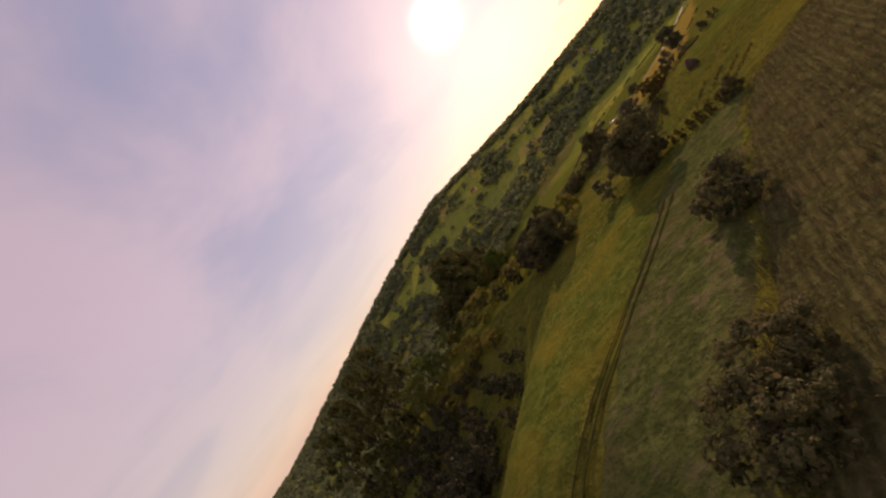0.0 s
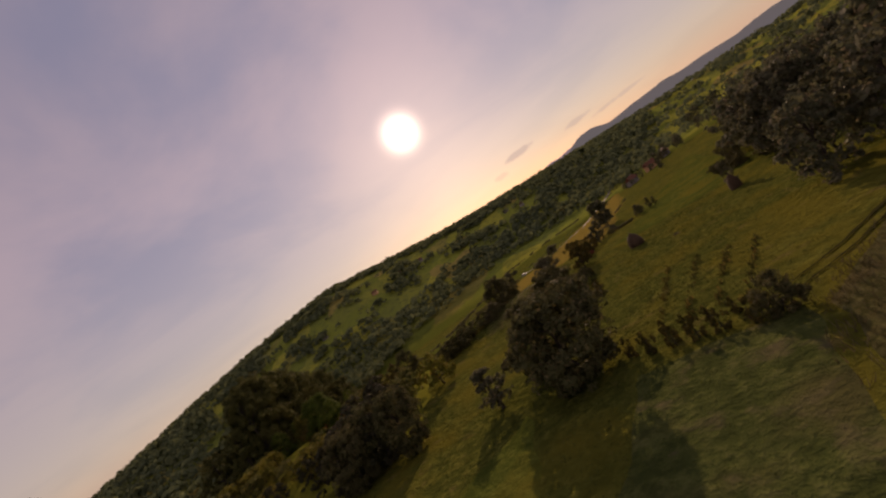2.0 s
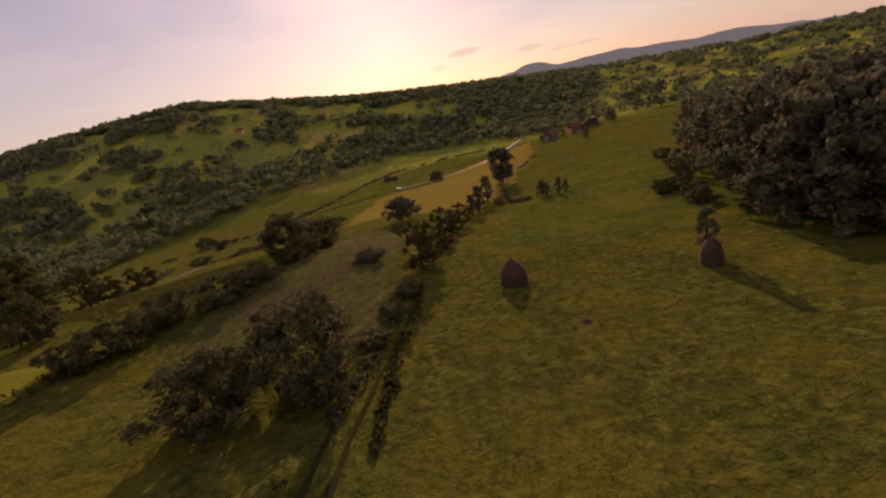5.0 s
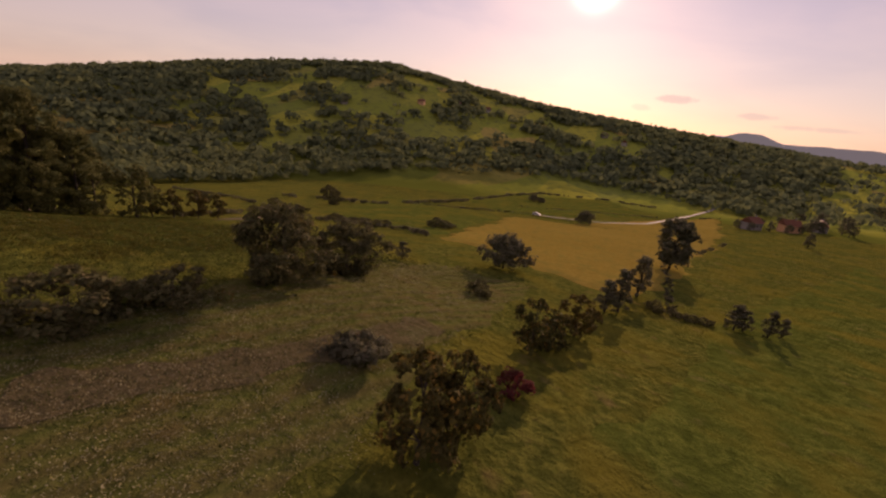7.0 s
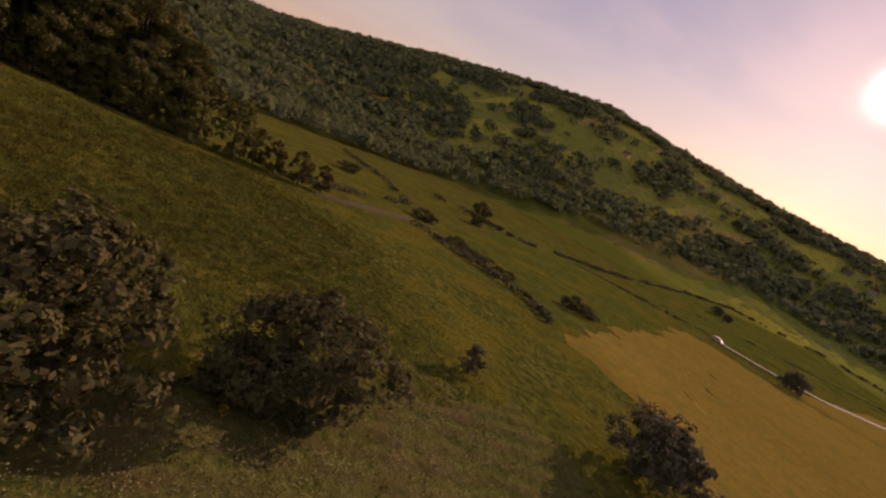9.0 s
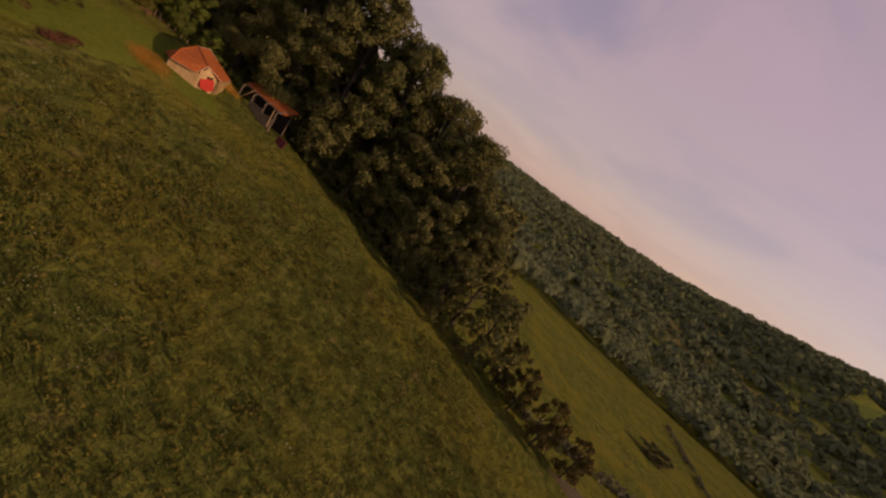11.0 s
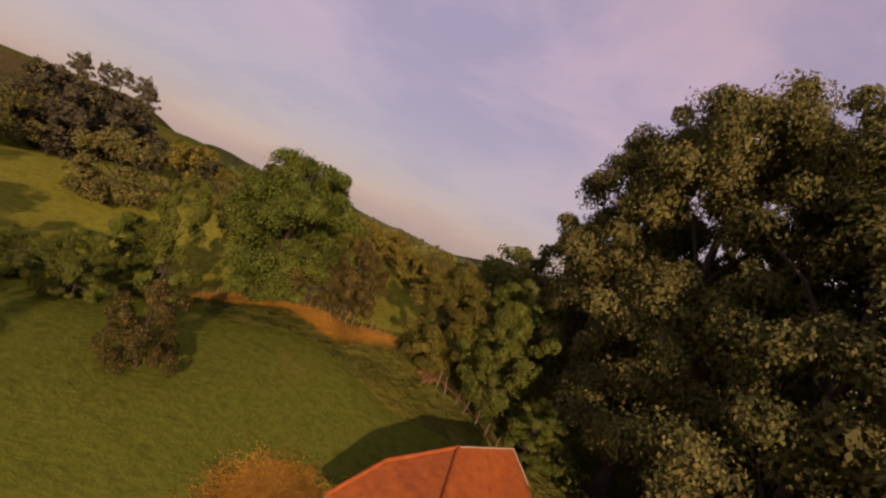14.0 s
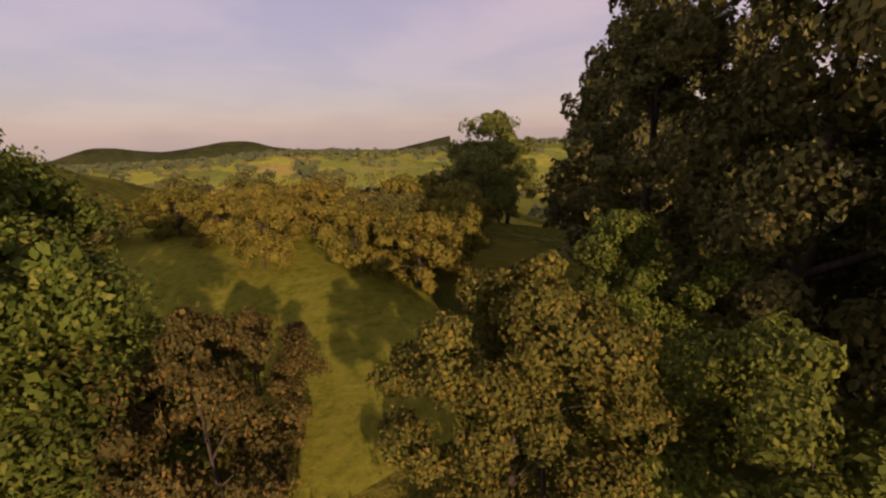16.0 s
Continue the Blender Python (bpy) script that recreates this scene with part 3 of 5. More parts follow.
def bough_leaves(rng, cen, rad, per, size, tuft=14, droop=0.35):
    """Leaves in small domed tufts over the upper and outer skin of each bough."""
    tufts = max(4, per // tuft)
    nb, nt = len(cen), len(cen) * tufts
    rr = np.repeat(rad * rng.uniform(0.55, 1.4, nb), tufts)[:, None]
    out = cen * np.array((1, 1, 0))
    out = np.repeat(out / np.linalg.norm(out, axis=1)[:, None].clip(0.05), tufts, 0)
    d = rng.normal(size=(nt, 3)) + 0.55 * out + np.array((0, 0, 0.5))
    d /= np.linalg.norm(d, axis=1)[:, None]
    axes = np.repeat(rng.uniform(0.75, 1.35, (nb, 3)) * np.array((1.0, 1.0, 0.62)), tufts, 0)
    tc = np.repeat(cen, tufts, 0) + d * axes * rr * rng.uniform(0.68, 1.10, (nt, 1))
    tr = rr * rng.uniform(0.26, 0.46, (nt, 1))
    face = d + rng.normal(0, 0.25, (nt, 3)) + np.array((0, 0, 0.15))
    face /= np.linalg.norm(face, axis=1)[:, None]
    n = nt * tuft
    tc, tr, face = np.repeat(tc, tuft, 0), np.repeat(tr, tuft, 0), np.repeat(face, tuft, 0)
    q = rng.normal(0, 0.5, (n, 3))
    q -= (q * face).sum(1)[:, None] * face
    far = np.linalg.norm(q, axis=1)[:, None]
    c = tc + tr * (q - face * far * far * droop + face * rng.normal(0, 0.10, (n, 1)))
    nrm = face + 0.65 * q + rng.normal(0, 0.50, (n, 3))
    return leaf_quads(rng, c, nrm, size)


def inner_leaves(rng, cen, rad, per, size):
    """The shaded leaves inside each bough, which close the crown."""
    n = len(cen) * per
    d = rng.normal(size=(n, 3)) + np.array((0, 0, 0.2))
    d /= np.linalg.norm(d, axis=1)[:, None]
    c = np.repeat(cen, per, 0) + d * rad * rng.uniform(0.30, 0.72, (n, 1)) * np.array((1, 1, 0.8))
    return leaf_quads(rng, c, d + rng.normal(0, 0.3, (n, 3)), size)


def make_tree(name, h, r, base, leafmat, boughs, per, leaf, seed, label, category="tree", shape="round", stems=1, group="", bough=0.30):
    rng = np.random.default_rng(seed)
    root = new(name)
    root.empty_display_size = 0.3
    cen = bough_centres(rng, h, r, base, boughs, shape)
    verts, faces = [], []
    tr = (0.018 * h + 0.05) * (1.0 if stems == 1 else 0.55)
    for s in range(stems):
        ox, oy = (0, 0) if stems == 1 else rng.uniform(-0.25, 0.25, 2) * r
        fork = (ox + rng.uniform(-0.1, 0.1) * r, oy + rng.uniform(-0.1, 0.1) * r, max(base, 0.12 * h) + 0.1 * h)
        top = (fork[0] * 0.6, fork[1] * 0.6, (0.85 if stems == 1 else 0.6) * h)
        tube(verts, faces, (ox * 0.3, oy * 0.3, -0.5), (ox, oy, 0.06 * h), tr * 1.5, tr, 9)
        tube(verts, faces, (ox, oy, 0.06 * h), fork, tr, tr * 0.75, 9)
        tube(verts, faces, fork, top, tr * 0.75, tr * 0.2)
        for k in range(max(5, 14 // stems)):
            e = cen[rng.integers(len(cen))]
            f = min(0.95, max(0.0, (e[2] - 0.12 * h - fork[2]) / (top[2] - fork[2]) * 0.8))
            st = tuple(np.array(fork) * (1 - f) + np.array(top) * f)
            mid = tuple((np.array(st) + e) / 2 + (0, 0, 0.03 * h))
            tube(verts, faces, st, mid, tr * 0.34, tr * 0.2, 5)
            tube(verts, faces, mid, tuple(e), tr * 0.2, tr * 0.06, 5)
    mesh_object("trunk", verts, faces, [BARK], root, smooth=True)
    leaves = bough_leaves(rng, cen, bough * r, per, leaf)
    within = inner_leaves(rng, cen, bough * r, 100 if per > 500 else 70 if per > 200 else 26 if per > 90 else 14, bough * r * (0.14 if per > 200 else 0.20 if per > 90 else 0.26))
    quads_object("crown", np.concatenate([leaves, within]), leafmat, root)
    return tagged(root, label, category, group)


def plant(proto, spots, seed=0, lift=0.0):
    """Set copies of a tree on the ground: spots of x, y and scale (or x, y, scale across, scale up)."""
    rng = np.random.default_rng(seed)
    ms = []
    for s in spots:
        x, y, k = s[:3]
        kz = s[3] if len(s) > 3 else k
        ms.append(pose(x, y, gz(x, y) + lift, 0, 0, rng.uniform(0, 360)) @ Matrix.Diagonal((k, k, kz, 1)))
    for m in ms[1:]:
        copy_thing(proto, m)
    proto.matrix_basis = ms[0]


def inside(q, p):
    hit = False
    for (x1, y1), (x2, y2) in zip(p, np.roll(p, -1, 0)):
        if (y1 > q[1]) != (y2 > q[1]) and q[0] < (x2 - x1) * (q[1] - y1) / (y2 - y1) + x1:
            hit = not hit
    return hit


def scatter(seed, poly, n, lo, hi, gap):
    """Random spots inside a polygon, kept apart."""
    rng = np.random.default_rng(seed)
    p = np.array(poly, float)
    out, tries = [], 0
    while len(out) < n and tries < 20000:
        tries += 1
        q = rng.uniform(p.min(0), p.max(0))
        if inside(q, p) and all((q[0] - o[0]) ** 2 + (q[1] - o[1]) ** 2 > gap * gap for o in out):
            out.append((q[0], q[1], rng.uniform(lo, hi)))
    return out


# tall wood behind the barn: full crowns at its edge, plainer ones within
tall_a = make_tree("tall_tree", 22, 5.2, 2.0, LEAF_WOOD, 165, 560, 0.082, 11, "tall dark leafy tree at the wood's edge", group="wood behind the barn", bough=0.235)
plant(tall_a, [(-92.6, 43.5, 1.0, 1.26), (-93.5, 51, 1.05, 1.26), (-93.8, 36.8, 0.92, 1.14), (-97, 46.5, 1.0, 1.34)], 1)
tall_b = make_tree("tall_tree", 22, 5.2, 1.2, LEAF_WOOD, 150, 252, 0.122, 12, "tall dark leafy tree at the wood's edge", group="wood behind the barn", bough=0.24)
plant(tall_b, [(-94.8, 57, 1.22, 1.24), (-96.3, 64, 1.2, 1.22), (-97.0, 71, 1.15, 1.14), (-96.0, 77.5, 1.05, 1.12), (-94.4, 84, 0.85, 0.82), (-94.5, 30.5, 0.72, 0.66)], 2)
tall_c = make_tree("tall_tree", 20, 5.2, 1.0, LEAF_WOOD, 50, 42, 0.4, 13, "tall dark leafy tree inside the wood", group="wood behind the barn", bough=0.3)
plant(tall_c, scatter(21, ((-101, 52), (-101, 90), (-126, 92), (-122, 60)), 13, 0.9, 1.12, 5.0) + scatter(22, ((-118, 12), (-118, -8), (-126, -24), (-150, -30), (-150, 10)), 12, 0.5, 0.7, 6.0) + [(-90, 92, 0.7, 0.62), (-99.5, 74, 1.0, 1.1), (-99.5, 82, 0.95, 0.95), (-100, 66, 1.0, 1.15), (-99, 59, 1.0, 1.15), (-98.2, 53.5, 1.0, 1.1), (-104, 56, 1.0, 1.0), (-105, 64, 1.0, 1.0), (-103, 71, 1.0, 1.0), (-97, 88, 0.8, 0.75), (-104, 32, 1.0, 0.7), (-108, 38, 1.1, 0.85), (-103, 42, 1.0, 0.95), (-122, 8, 1.15, 1.75), (-128, 4, 1.15, 1.75), (-134, -6, 1.2, 1.8), (-141, -14, 1.2, 1.8), (-146, 4, 1.2, 1.8), (-136, 12, 1.2, 1.7)], 3)
# broad field trees
broad = make_tree("field_tree", 9, 4.6, 0.5, LEAF_FIELD, 92, 140, 0.16, 23, "broad dark bushy tree standing in the meadow", group="meadow trees", bough=0.25)
plant(broad, [(-17.5, -16.5, 1.25, 1.1), (-14.6, 21, 1.0, 0.9), (-27, 61.5, 0.95, 0.95), (-21.5, 19, 0.85, 0.62), (-26, 73, 1.0, 0.74), (-20, -10, 0.9, 0.8), (-53.5, 41.0, 0.56, 0.7), (-40, -9.2, 0.7, 0.95), (-45, -6.7, 0.75, 0.9), (-46.9, -11.2, 0.7, 0.85)], 3)
tallb = make_tree("field_tree", 14, 3.9, 2.0, LEAF_DARK, 110, 84, 0.28, 24, "tall rounded tree on a bare trunk by the stubble", group="meadow trees", bough=0.36)
plant(tallb, [(24, 142, 1.0)], 31)
umbrella = make_tree("field_tree", 6.6, 4.1, 1.4, LEAF_DARK, 70, 84, 0.2, 14, "low spreading tree with a short trunk", shape="flat", group="meadow trees", bough=0.3)
plant(umbrella, [(-11, 104, 1.0), (3, 235, 0.95), (-38, 372, 0.9), (-31, 366, 0.7)], 4)
slim = make_tree("slim_tree", 8, 1.6, 0.5, LEAF_DARK, 56, 84, 0.13, 15, "slim dark tree at the meadow's corner", shape="spire", group="meadow trees", bough=0.34)
plant(slim, [(7, 91, 0.95, 0.7), (9, 93, 1.0, 0.95), (13, 106, 1.15, 1.05), (26, 98, 0.85, 0.6), (27.4, 98.6, 0.7, 0.5), (30.5, 98, 0.6, 0.62), (33, 100, 0.5, 0.45), (-27, 93, 0.7, 0.45), (-27.5, -12, 1.1, 0.75), (27.5, 34.5, 0.75, 0.85), (96, 250, 1.3, 0.9)], 5)
loose = make_tree("loose_tree", 6, 2.6, 0.6, LEAF_RUST, 46, 84, 0.14, 16, "thin brownish tree in the hedge line", group="meadow trees", bough=0.3)
plant(loose, [(-5, 46, 1.0, 1.25), (-1, 66, 0.85, 1.0), (3, 76, 0.9), (-3.6, 49, 0.8, 1.1), (1, 70, 0.7), (-86, 104, 1.0, 1.25), (-85, 109, 0.8, 1.1), (-92, 97, 1.0, 1.3), (-89, 100, 0.8, 1.2)], 6)
# bushes
bush = make_tree("bush", 3.6, 2.6, 0.1, LEAF_FIELD, 60, 84, 0.11, 17, "rounded dark bush in the hedge line", "bush", stems=3, group="hedge bushes", bough=0.26)
plant(bush, [(-31, 45, 1.5, 1.15), (-29.5, 51.5, 1.1, 0.8), (-37, 41, 1.1), (-38, 35, 1.2), (-41, 31, 1.1), (-10, 81, 0.7, 0.6), (-42, 158, 1.6, 1.0), (15, 98.5, 0.6, 0.5),
             (-8.4, 33, 0.7, 0.5), (-10, 27, 0.7, 0.42), (-7.2, 38, 0.7, 0.5), (-3, -27, 0.7, 0.9), (-14.6, -61.5, 1.35, 1.3), (-21, -86, 1.2, 1.1), (-19, -82, 1.0, 0.9), (-95, 153, 1.5, 0.9), (-138, 240, 2.0), (-140, 154, 1.6, 1.0), (44, 73, 0.9), (46, 42, 0.9), (43, 60, 1.0, 0.8), (46, 66, 1.0, 0.8), (48, 74, 1.0, 0.8), (44, 34, 1.1, 0.9), (55, 84, 1.1), (62, 98, 1.1), (74, 127, 1.0), (18, 98, 0.5, 0.3), (20, 97.6, 0.5, 0.3), (22, 97.4, 0.5, 0.3), (45, 50, 0.9, 0.7), (-110, 200, 1.4), (-75, 148, 1.3, 0.6), (-66, 146, 1.3, 0.6), (-57, 144, 1.3, 0.6)], 7)
row_bush = make_tree("bush", 1.8, 1.0, 0.05, LEAF_RUST, 14, 84, 0.1, 37, "small dark shrub in a planted row", "bush", stems=3, group="shrub row", bough=0.4)
plant(row_bush, [(-11.4, -20.6, 0.75, 1.3), (-9.6, -21.9, 0.7, 1.2), (-8.0, -23.2, 0.75, 1.3), (-6.4, -24.4, 0.7, 1.1), (-4.6, -25.8, 0.8, 1.2), (-13, -19, 0.7, 1.2), (-9.2, -18.4, 0.6, 0.9), (-7.6, -20.0, 0.6, 0.9), (-5.9, -21.2, 0.6, 0.9), (-4.2, -22.6, 0.6, 0.9)], 38)
pond = make_tree("bush", 2.0, 2.2, 0.05, LEAF_DARK, 40, 126, 0.12, 18, "low round dark green bramble in the weeds", "bush", stems=3, bough=0.34)
plant(pond, [(-13, 53, 1.0, 0.85)], 8)
redb = make_tree("bush", 2.0, 1.3, 0.1, LEAF_RED, 18, 112, 0.1, 19, "small dark red leafed bush", "bush", stems=3, bough=0.4)
plant(redb, [(-1, 57, 1.0)], 9)
# round the barn
green_big = make_tree("walnut_tree", 9.3, 3.9, 0.3, LEAF_WALNUT, 135, 644, 0.061, 31, "large fresh green tree behind the paddock fence", bough=0.225)
plant(green_big, [(-72.9, 30.6, 1.1, 1.17)], 10)
green_b2 = make_tree("hedge_tree", 7.0, 2.5, 0.0, LEAF_GOLD, 120, 616, 0.046, 32, "dense yellow green tree at the fence end", stems=2, bough=0.2)
plant(green_b2, [(-82.9, 37.0, 0.95, 1.02)], 11)
green_b3 = make_tree("hedge_tree", 6.6, 2.4, 0.0, LEAF_WALNUT, 70, 504, 0.052, 33, "green hedge tree below the wood", stems=2, group="hedge by the barn", bough=0.24)
plant(green_b3, [(-86.0, 39.6, 0.95, 1.1), (-87.6, 42.9, 0.66, 0.58), (-88.5, 34.5, 1.0, 1.1), (-67.3, 34.4, 0.64, 1.2), (-65.4, 34.8, 0.68, 0.72), (-65.0, 38.6, 0.56, 0.54), (-62.0, 36.8, 0.66, 0.36)], 12)
round_green = make_tree("hedge_tree", 15, 5.0, 2.5, LEAF_GREEN, 56, 210, 0.16, 36, "rounded green tree behind the hedge", group="hedge by the barn", bough=0.27)
plant(round_green, [(-106, 1.4, 0.85, 0.9), (-112, -3, 0.9, 0.85), (-103.5, 5.5, 0.7, 0.62), (-98, 12, 0.6, 0.5)], 41)
rust_bush = make_tree("bush", 3.9, 2.1, 0.1, LEAF_RUST, 54, 308, 0.046, 34, "rust brown leafed bush on the mown slope", "bush", stems=3, group="orchard bushes", bough=0.23)
plant(rust_bush, [(-69.0, 43.4, 0.7, 0.9), (-62.8, 45.5, 0.95, 1.0), (-77.4, 33.0, 0.92, 1.35), (-78.8, 31.0, 0.8, 1.05), (-75.7, 31.9, 1.0, 1.2), (-57.9, 42.3, 1.0, 1.3)], 13)
orchard = make_tree("orchard_tree", 5.0, 2.7, 0.4, LEAF_ORCHARD, 48, 182, 0.095, 35, "old orchard tree on the slope above the fence", group="orchard", bough=0.28)
plant(orchard, [(-59.4, 20.9, 1.2, 1.15), (-67, 16, 0.8, 0.6), (-48, 21, 1.0, 0.9), (-47, 12, 1.0), (-71, 9, 0.9, 0.55), (-76.5, 7, 0.9, 0.75), (-87, 20, 0.8, 0.75), (-86, 10, 0.9, 0.8), (-81, 3, 1.0, 0.8)], 14)
slope = make_tree("orchard_tree", 5.0, 2.7, 0.4, LEAF_SLOPE, 34, 84, 0.14, 39, "golden olive orchard tree on the slope below the wood", group="orchard", bough=0.34)
plant(slope, [(-91, -9, 1.0, 0.7), (-78, -10, 1.1, 0.7), (-96, 4, 0.9, 0.6), (-72, -14, 1.1, 0.8), (-60, 2, 1.2, 1.0), (-48, 4, 1.2), (-40, 14, 1.2), (-90, 0, 0.9, 0.6), (-100, -10, 1.0, 0.8), (-110, -2, 1.1, 0.9), (-74, -2, 0.9, 0.6), (-66, 4, 0.9, 0.7), (-70, 1, 0.9, 0.6), (-84, -4, 1.1, 0.7), (-84, -14, 1.2, 0.9), (-92, -18, 1.1, 0.8), (-120, -70, 1.6), (-105, -110, 1.6), (-90, -130, 1.6), (-130, -95, 1.8), (-75, -150, 1.8), (-112, -140, 1.8)], 42)
golden = make_tree("orchard_tree", 5.0, 2.7, 0.4, LEAF_SLOPE, 48, 168, 0.095, 43, "golden olive orchard tree on the sunny slope", group="orchard", bough=0.29)
plant(golden, [(-80.1, 19.3, 0.6, 0.8), (-80.6, 15.4, 0.7, 0.8), (-86.5, 24.3, 0.85, 0.75), (-84.6, 20.6, 0.7, 0.7), (-83.6, 14.5, 0.8, 0.8), (-89.5, 22.2, 0.75, 0.8), (-89.4, 15.4, 0.8, 0.9), (-93.2, 16.8, 0.8, 0.85), (-78.4, 13.4, 0.7, 0.7), (-76, 9.6, 0.8, 0.7), (-95, 9.5, 0.9, 0.9)], 44)
# wood on the left of the first meadow, and on the slope to the right
dark = make_tree("wood_tree", 13, 5.0, 0.4, LEAF_DARK, 44, 42, 0.32, 41, "dark broadleaf tree in a dense wood", group="lower wood", bough=0.3)
low = [(x, y, min(k, ((7.2 if x < -66 else 12.0) - gz(x, y)) / 13)) for x, y, k in scatter(42, ((-45, 3), (-66, -9), (-88, -21), (-114, -29), (-114, -12), (-88, -5), (-68, 4), (-50, 12)), 30, 0.6, 1.05, 3.8)]
low += scatter(46, ((-43, 4), (-49, 9), (-53, 0), (-50, -10), (-44, -10)), 9, 0.5, 0.68, 3.2)
low += [(x, y, min(k, (6.0 - gz(x, y)) / 13)) for x, y, k in scatter(48, ((-58, -20), (-114, -32), (-118, -70), (-60, -56)), 40, 0.5, 0.8, 5.0)]
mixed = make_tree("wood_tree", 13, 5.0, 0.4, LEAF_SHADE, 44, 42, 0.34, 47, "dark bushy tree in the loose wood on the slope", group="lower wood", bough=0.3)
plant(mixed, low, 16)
plant(dark, scatter(43, ((42, 34), (44, 50), (53, 70), (98, 150), (110, 150), (74, 66), (58, 28)), 54, 1.0, 1.5, 3.8)
      + scatter(44, ((24, -9), (28, 2), (46, 12), (70, 60), (120, 150), (160, 150), (120, 30), (70, -20)), 36, 1.3, 1.8, 6.0) + [(21, -2, 0.9), (26, 3, 0.9), (29, -5, 1.0), (35, 6, 1.1)]
      + [(144, 386, 0.8), (158, 390, 0.9), (172, 388, 0.8), (190, 372, 0.9), (206, 380, 0.9), (128, 372, 0.6), (134, 340, 0.7), (108, 344, 0.5), (150, 336, 0.8), (86, 312, 0.5), (92, 308, 0.42), (104, 316, 0.5), (112, 314, 0.45), (122, 322, 0.5), (130, 336, 0.55), (138, 342, 0.6), (152, 348, 0.6), (236, 480, 1.2), (250, 492, 1.3), (263, 478, 1.2), (276, 488, 1.3), (290, 470, 1.2), (-4, -128, 0.7), (-12, -123, 0.75), (-16, -118, 0.7), (3, -133, 0.7), (14, -140, 0.8), (8, -126, 0.6)], 15)


def hedge(name, line, h, w, per_m, mat, seed, label, leaf=0.16):
    """A run of low scrub along a line, too tangled to tell apart."""
    rng = np.random.default_rng(seed)
    pts = []
    for a, b in zip(line, line[1:]):
        n = max(1, int(math.hypot(b[0] - a[0], b[1] - a[1]) * per_m))
        f = rng.uniform(0, 1, n)
        k = 0.5 + 0.6 * np.abs(np.sin(f * 9 + rng.uniform(0, 6))) * rng.uniform(0.5, 1.3, n)
        x, y = a[0] + (b[0] - a[0]) * f + rng.normal(0, w, n), a[1] + (b[1] - a[1]) * f + rng.normal(0, w, n)
        keep = np.sin(x * 0.31 + seed) + np.sin(y * 0.23 + 2 * seed) + rng.normal(0, 0.35, n) > -0.75
        pts.append(np.column_stack([x, y, ground_z(x, y) + 0.35 * h * k])[keep])
    cen = np.concatenate(pts)
    ob = quads_object(name, bough_leaves(rng, cen, 0.42 * h, 28, leaf, 7), mat)
    tagged(ob, label, "hedge", kind="stuff")


hedge("hedge", ((-13, 6), (-11.8, 16), (-9.9, 25), (-8.6, 33), (-7.6, 42)), 1.2, 0.35, 4, LEAF_DARK, 1, "dark scrubby hedge beside the wheel track")
hedge("hedge", ((-8.6, 12), (-7.6, 24), (-6.0, 33), (-5.2, 41)), 0.7, 0.3, 4, LEAF_RUST, 2, "low weedy bank beside the wheel track")
hedge("hedge", ((-150, 212), (-100, 226), (-80, 300), (-62, 400), (-40, 448), (20, 462), (60, 440)), 3.0, 0.8, 1.2, LEAF_DARK, 3, "dark hedge line between distant meadows", 0.5)
hedge("hedge", ((-88, 140), (-66, 140), (-45, 138), (-36, 131)), 2.2, 0.6, 2.0, LEAF_DARK, 4, "dark scrubby hedge below the stubble", 0.3)
hedge("hedge", ((-90, 100), (-100, 130), (-112, 160), (-150, 180), (-200, 190)), 2.2, 0.8, 1.5, LEAF_DARK, 5, "dark hedge on the valley edge", 0.3)
hedge("hedge", ((-24, 262), (-60, 258), (-95, 246)), 1.5, 0.6, 1.5, LEAF_DARK, 6, "dark hedge line beyond the stubble", 0.3)
hedge("hedge", ((100, 402), (62, 345), (20, 330), (-40, 312)), 1.5, 0.6, 1.2, LEAF_DARK, 7, "dark hedge line above the road", 0.4)
hedge("hedge", ((-32, 47), (-28, 55), (-27, 66), (-25.5, 78)), 1.6, 0.8, 3, LEAF_RUST, 8, "brown scrub under the hedge trees", 0.18)
hedge("hedge", ((-44, 26), (-39, 33), (-36, 40), (-31, 47)), 1.5, 0.7, 3, LEAF_RUST, 9, "brown scrub under the hedge bushes", 0.18)
hedge("hedge", ((-84, 36), (-87, 39), (-90, 43), (-91.2, 46.5)), 2.0, 0.7, 6, LEAF_GREEN, 10, "green undergrowth below the tall wood", 0.11)
hedge("hedge", ((-93, 55), (-95.2, 66), (-93.6, 78), (-90.6, 90)), 2.4, 0.9, 5, LEAF_WOOD, 11, "dark undergrowth along the wood's edge", 0.16)
hedge("hedge", ((-74.5, 31.2), (-76, 32.2), (-78.2, 33.6)), 1.2, 0.5, 6, LEAF_RUST, 12, "brown undergrowth behind the stake fence", 0.10)
hedge("hedge", ((-61, 37.6), (-64, 35.6), (-67.4, 32.2)), 1.3, 0.5, 5, LEAF_GREEN, 13, "green undergrowth behind the stake fence", 0.10)
hedge("hedge", ((18, 100), (24, 150), (44, 190), (56, 216)), 0.8, 0.4, 1.5, LEAF_DARK, 14, "dark grassy edge of the stubble field", 0.25)


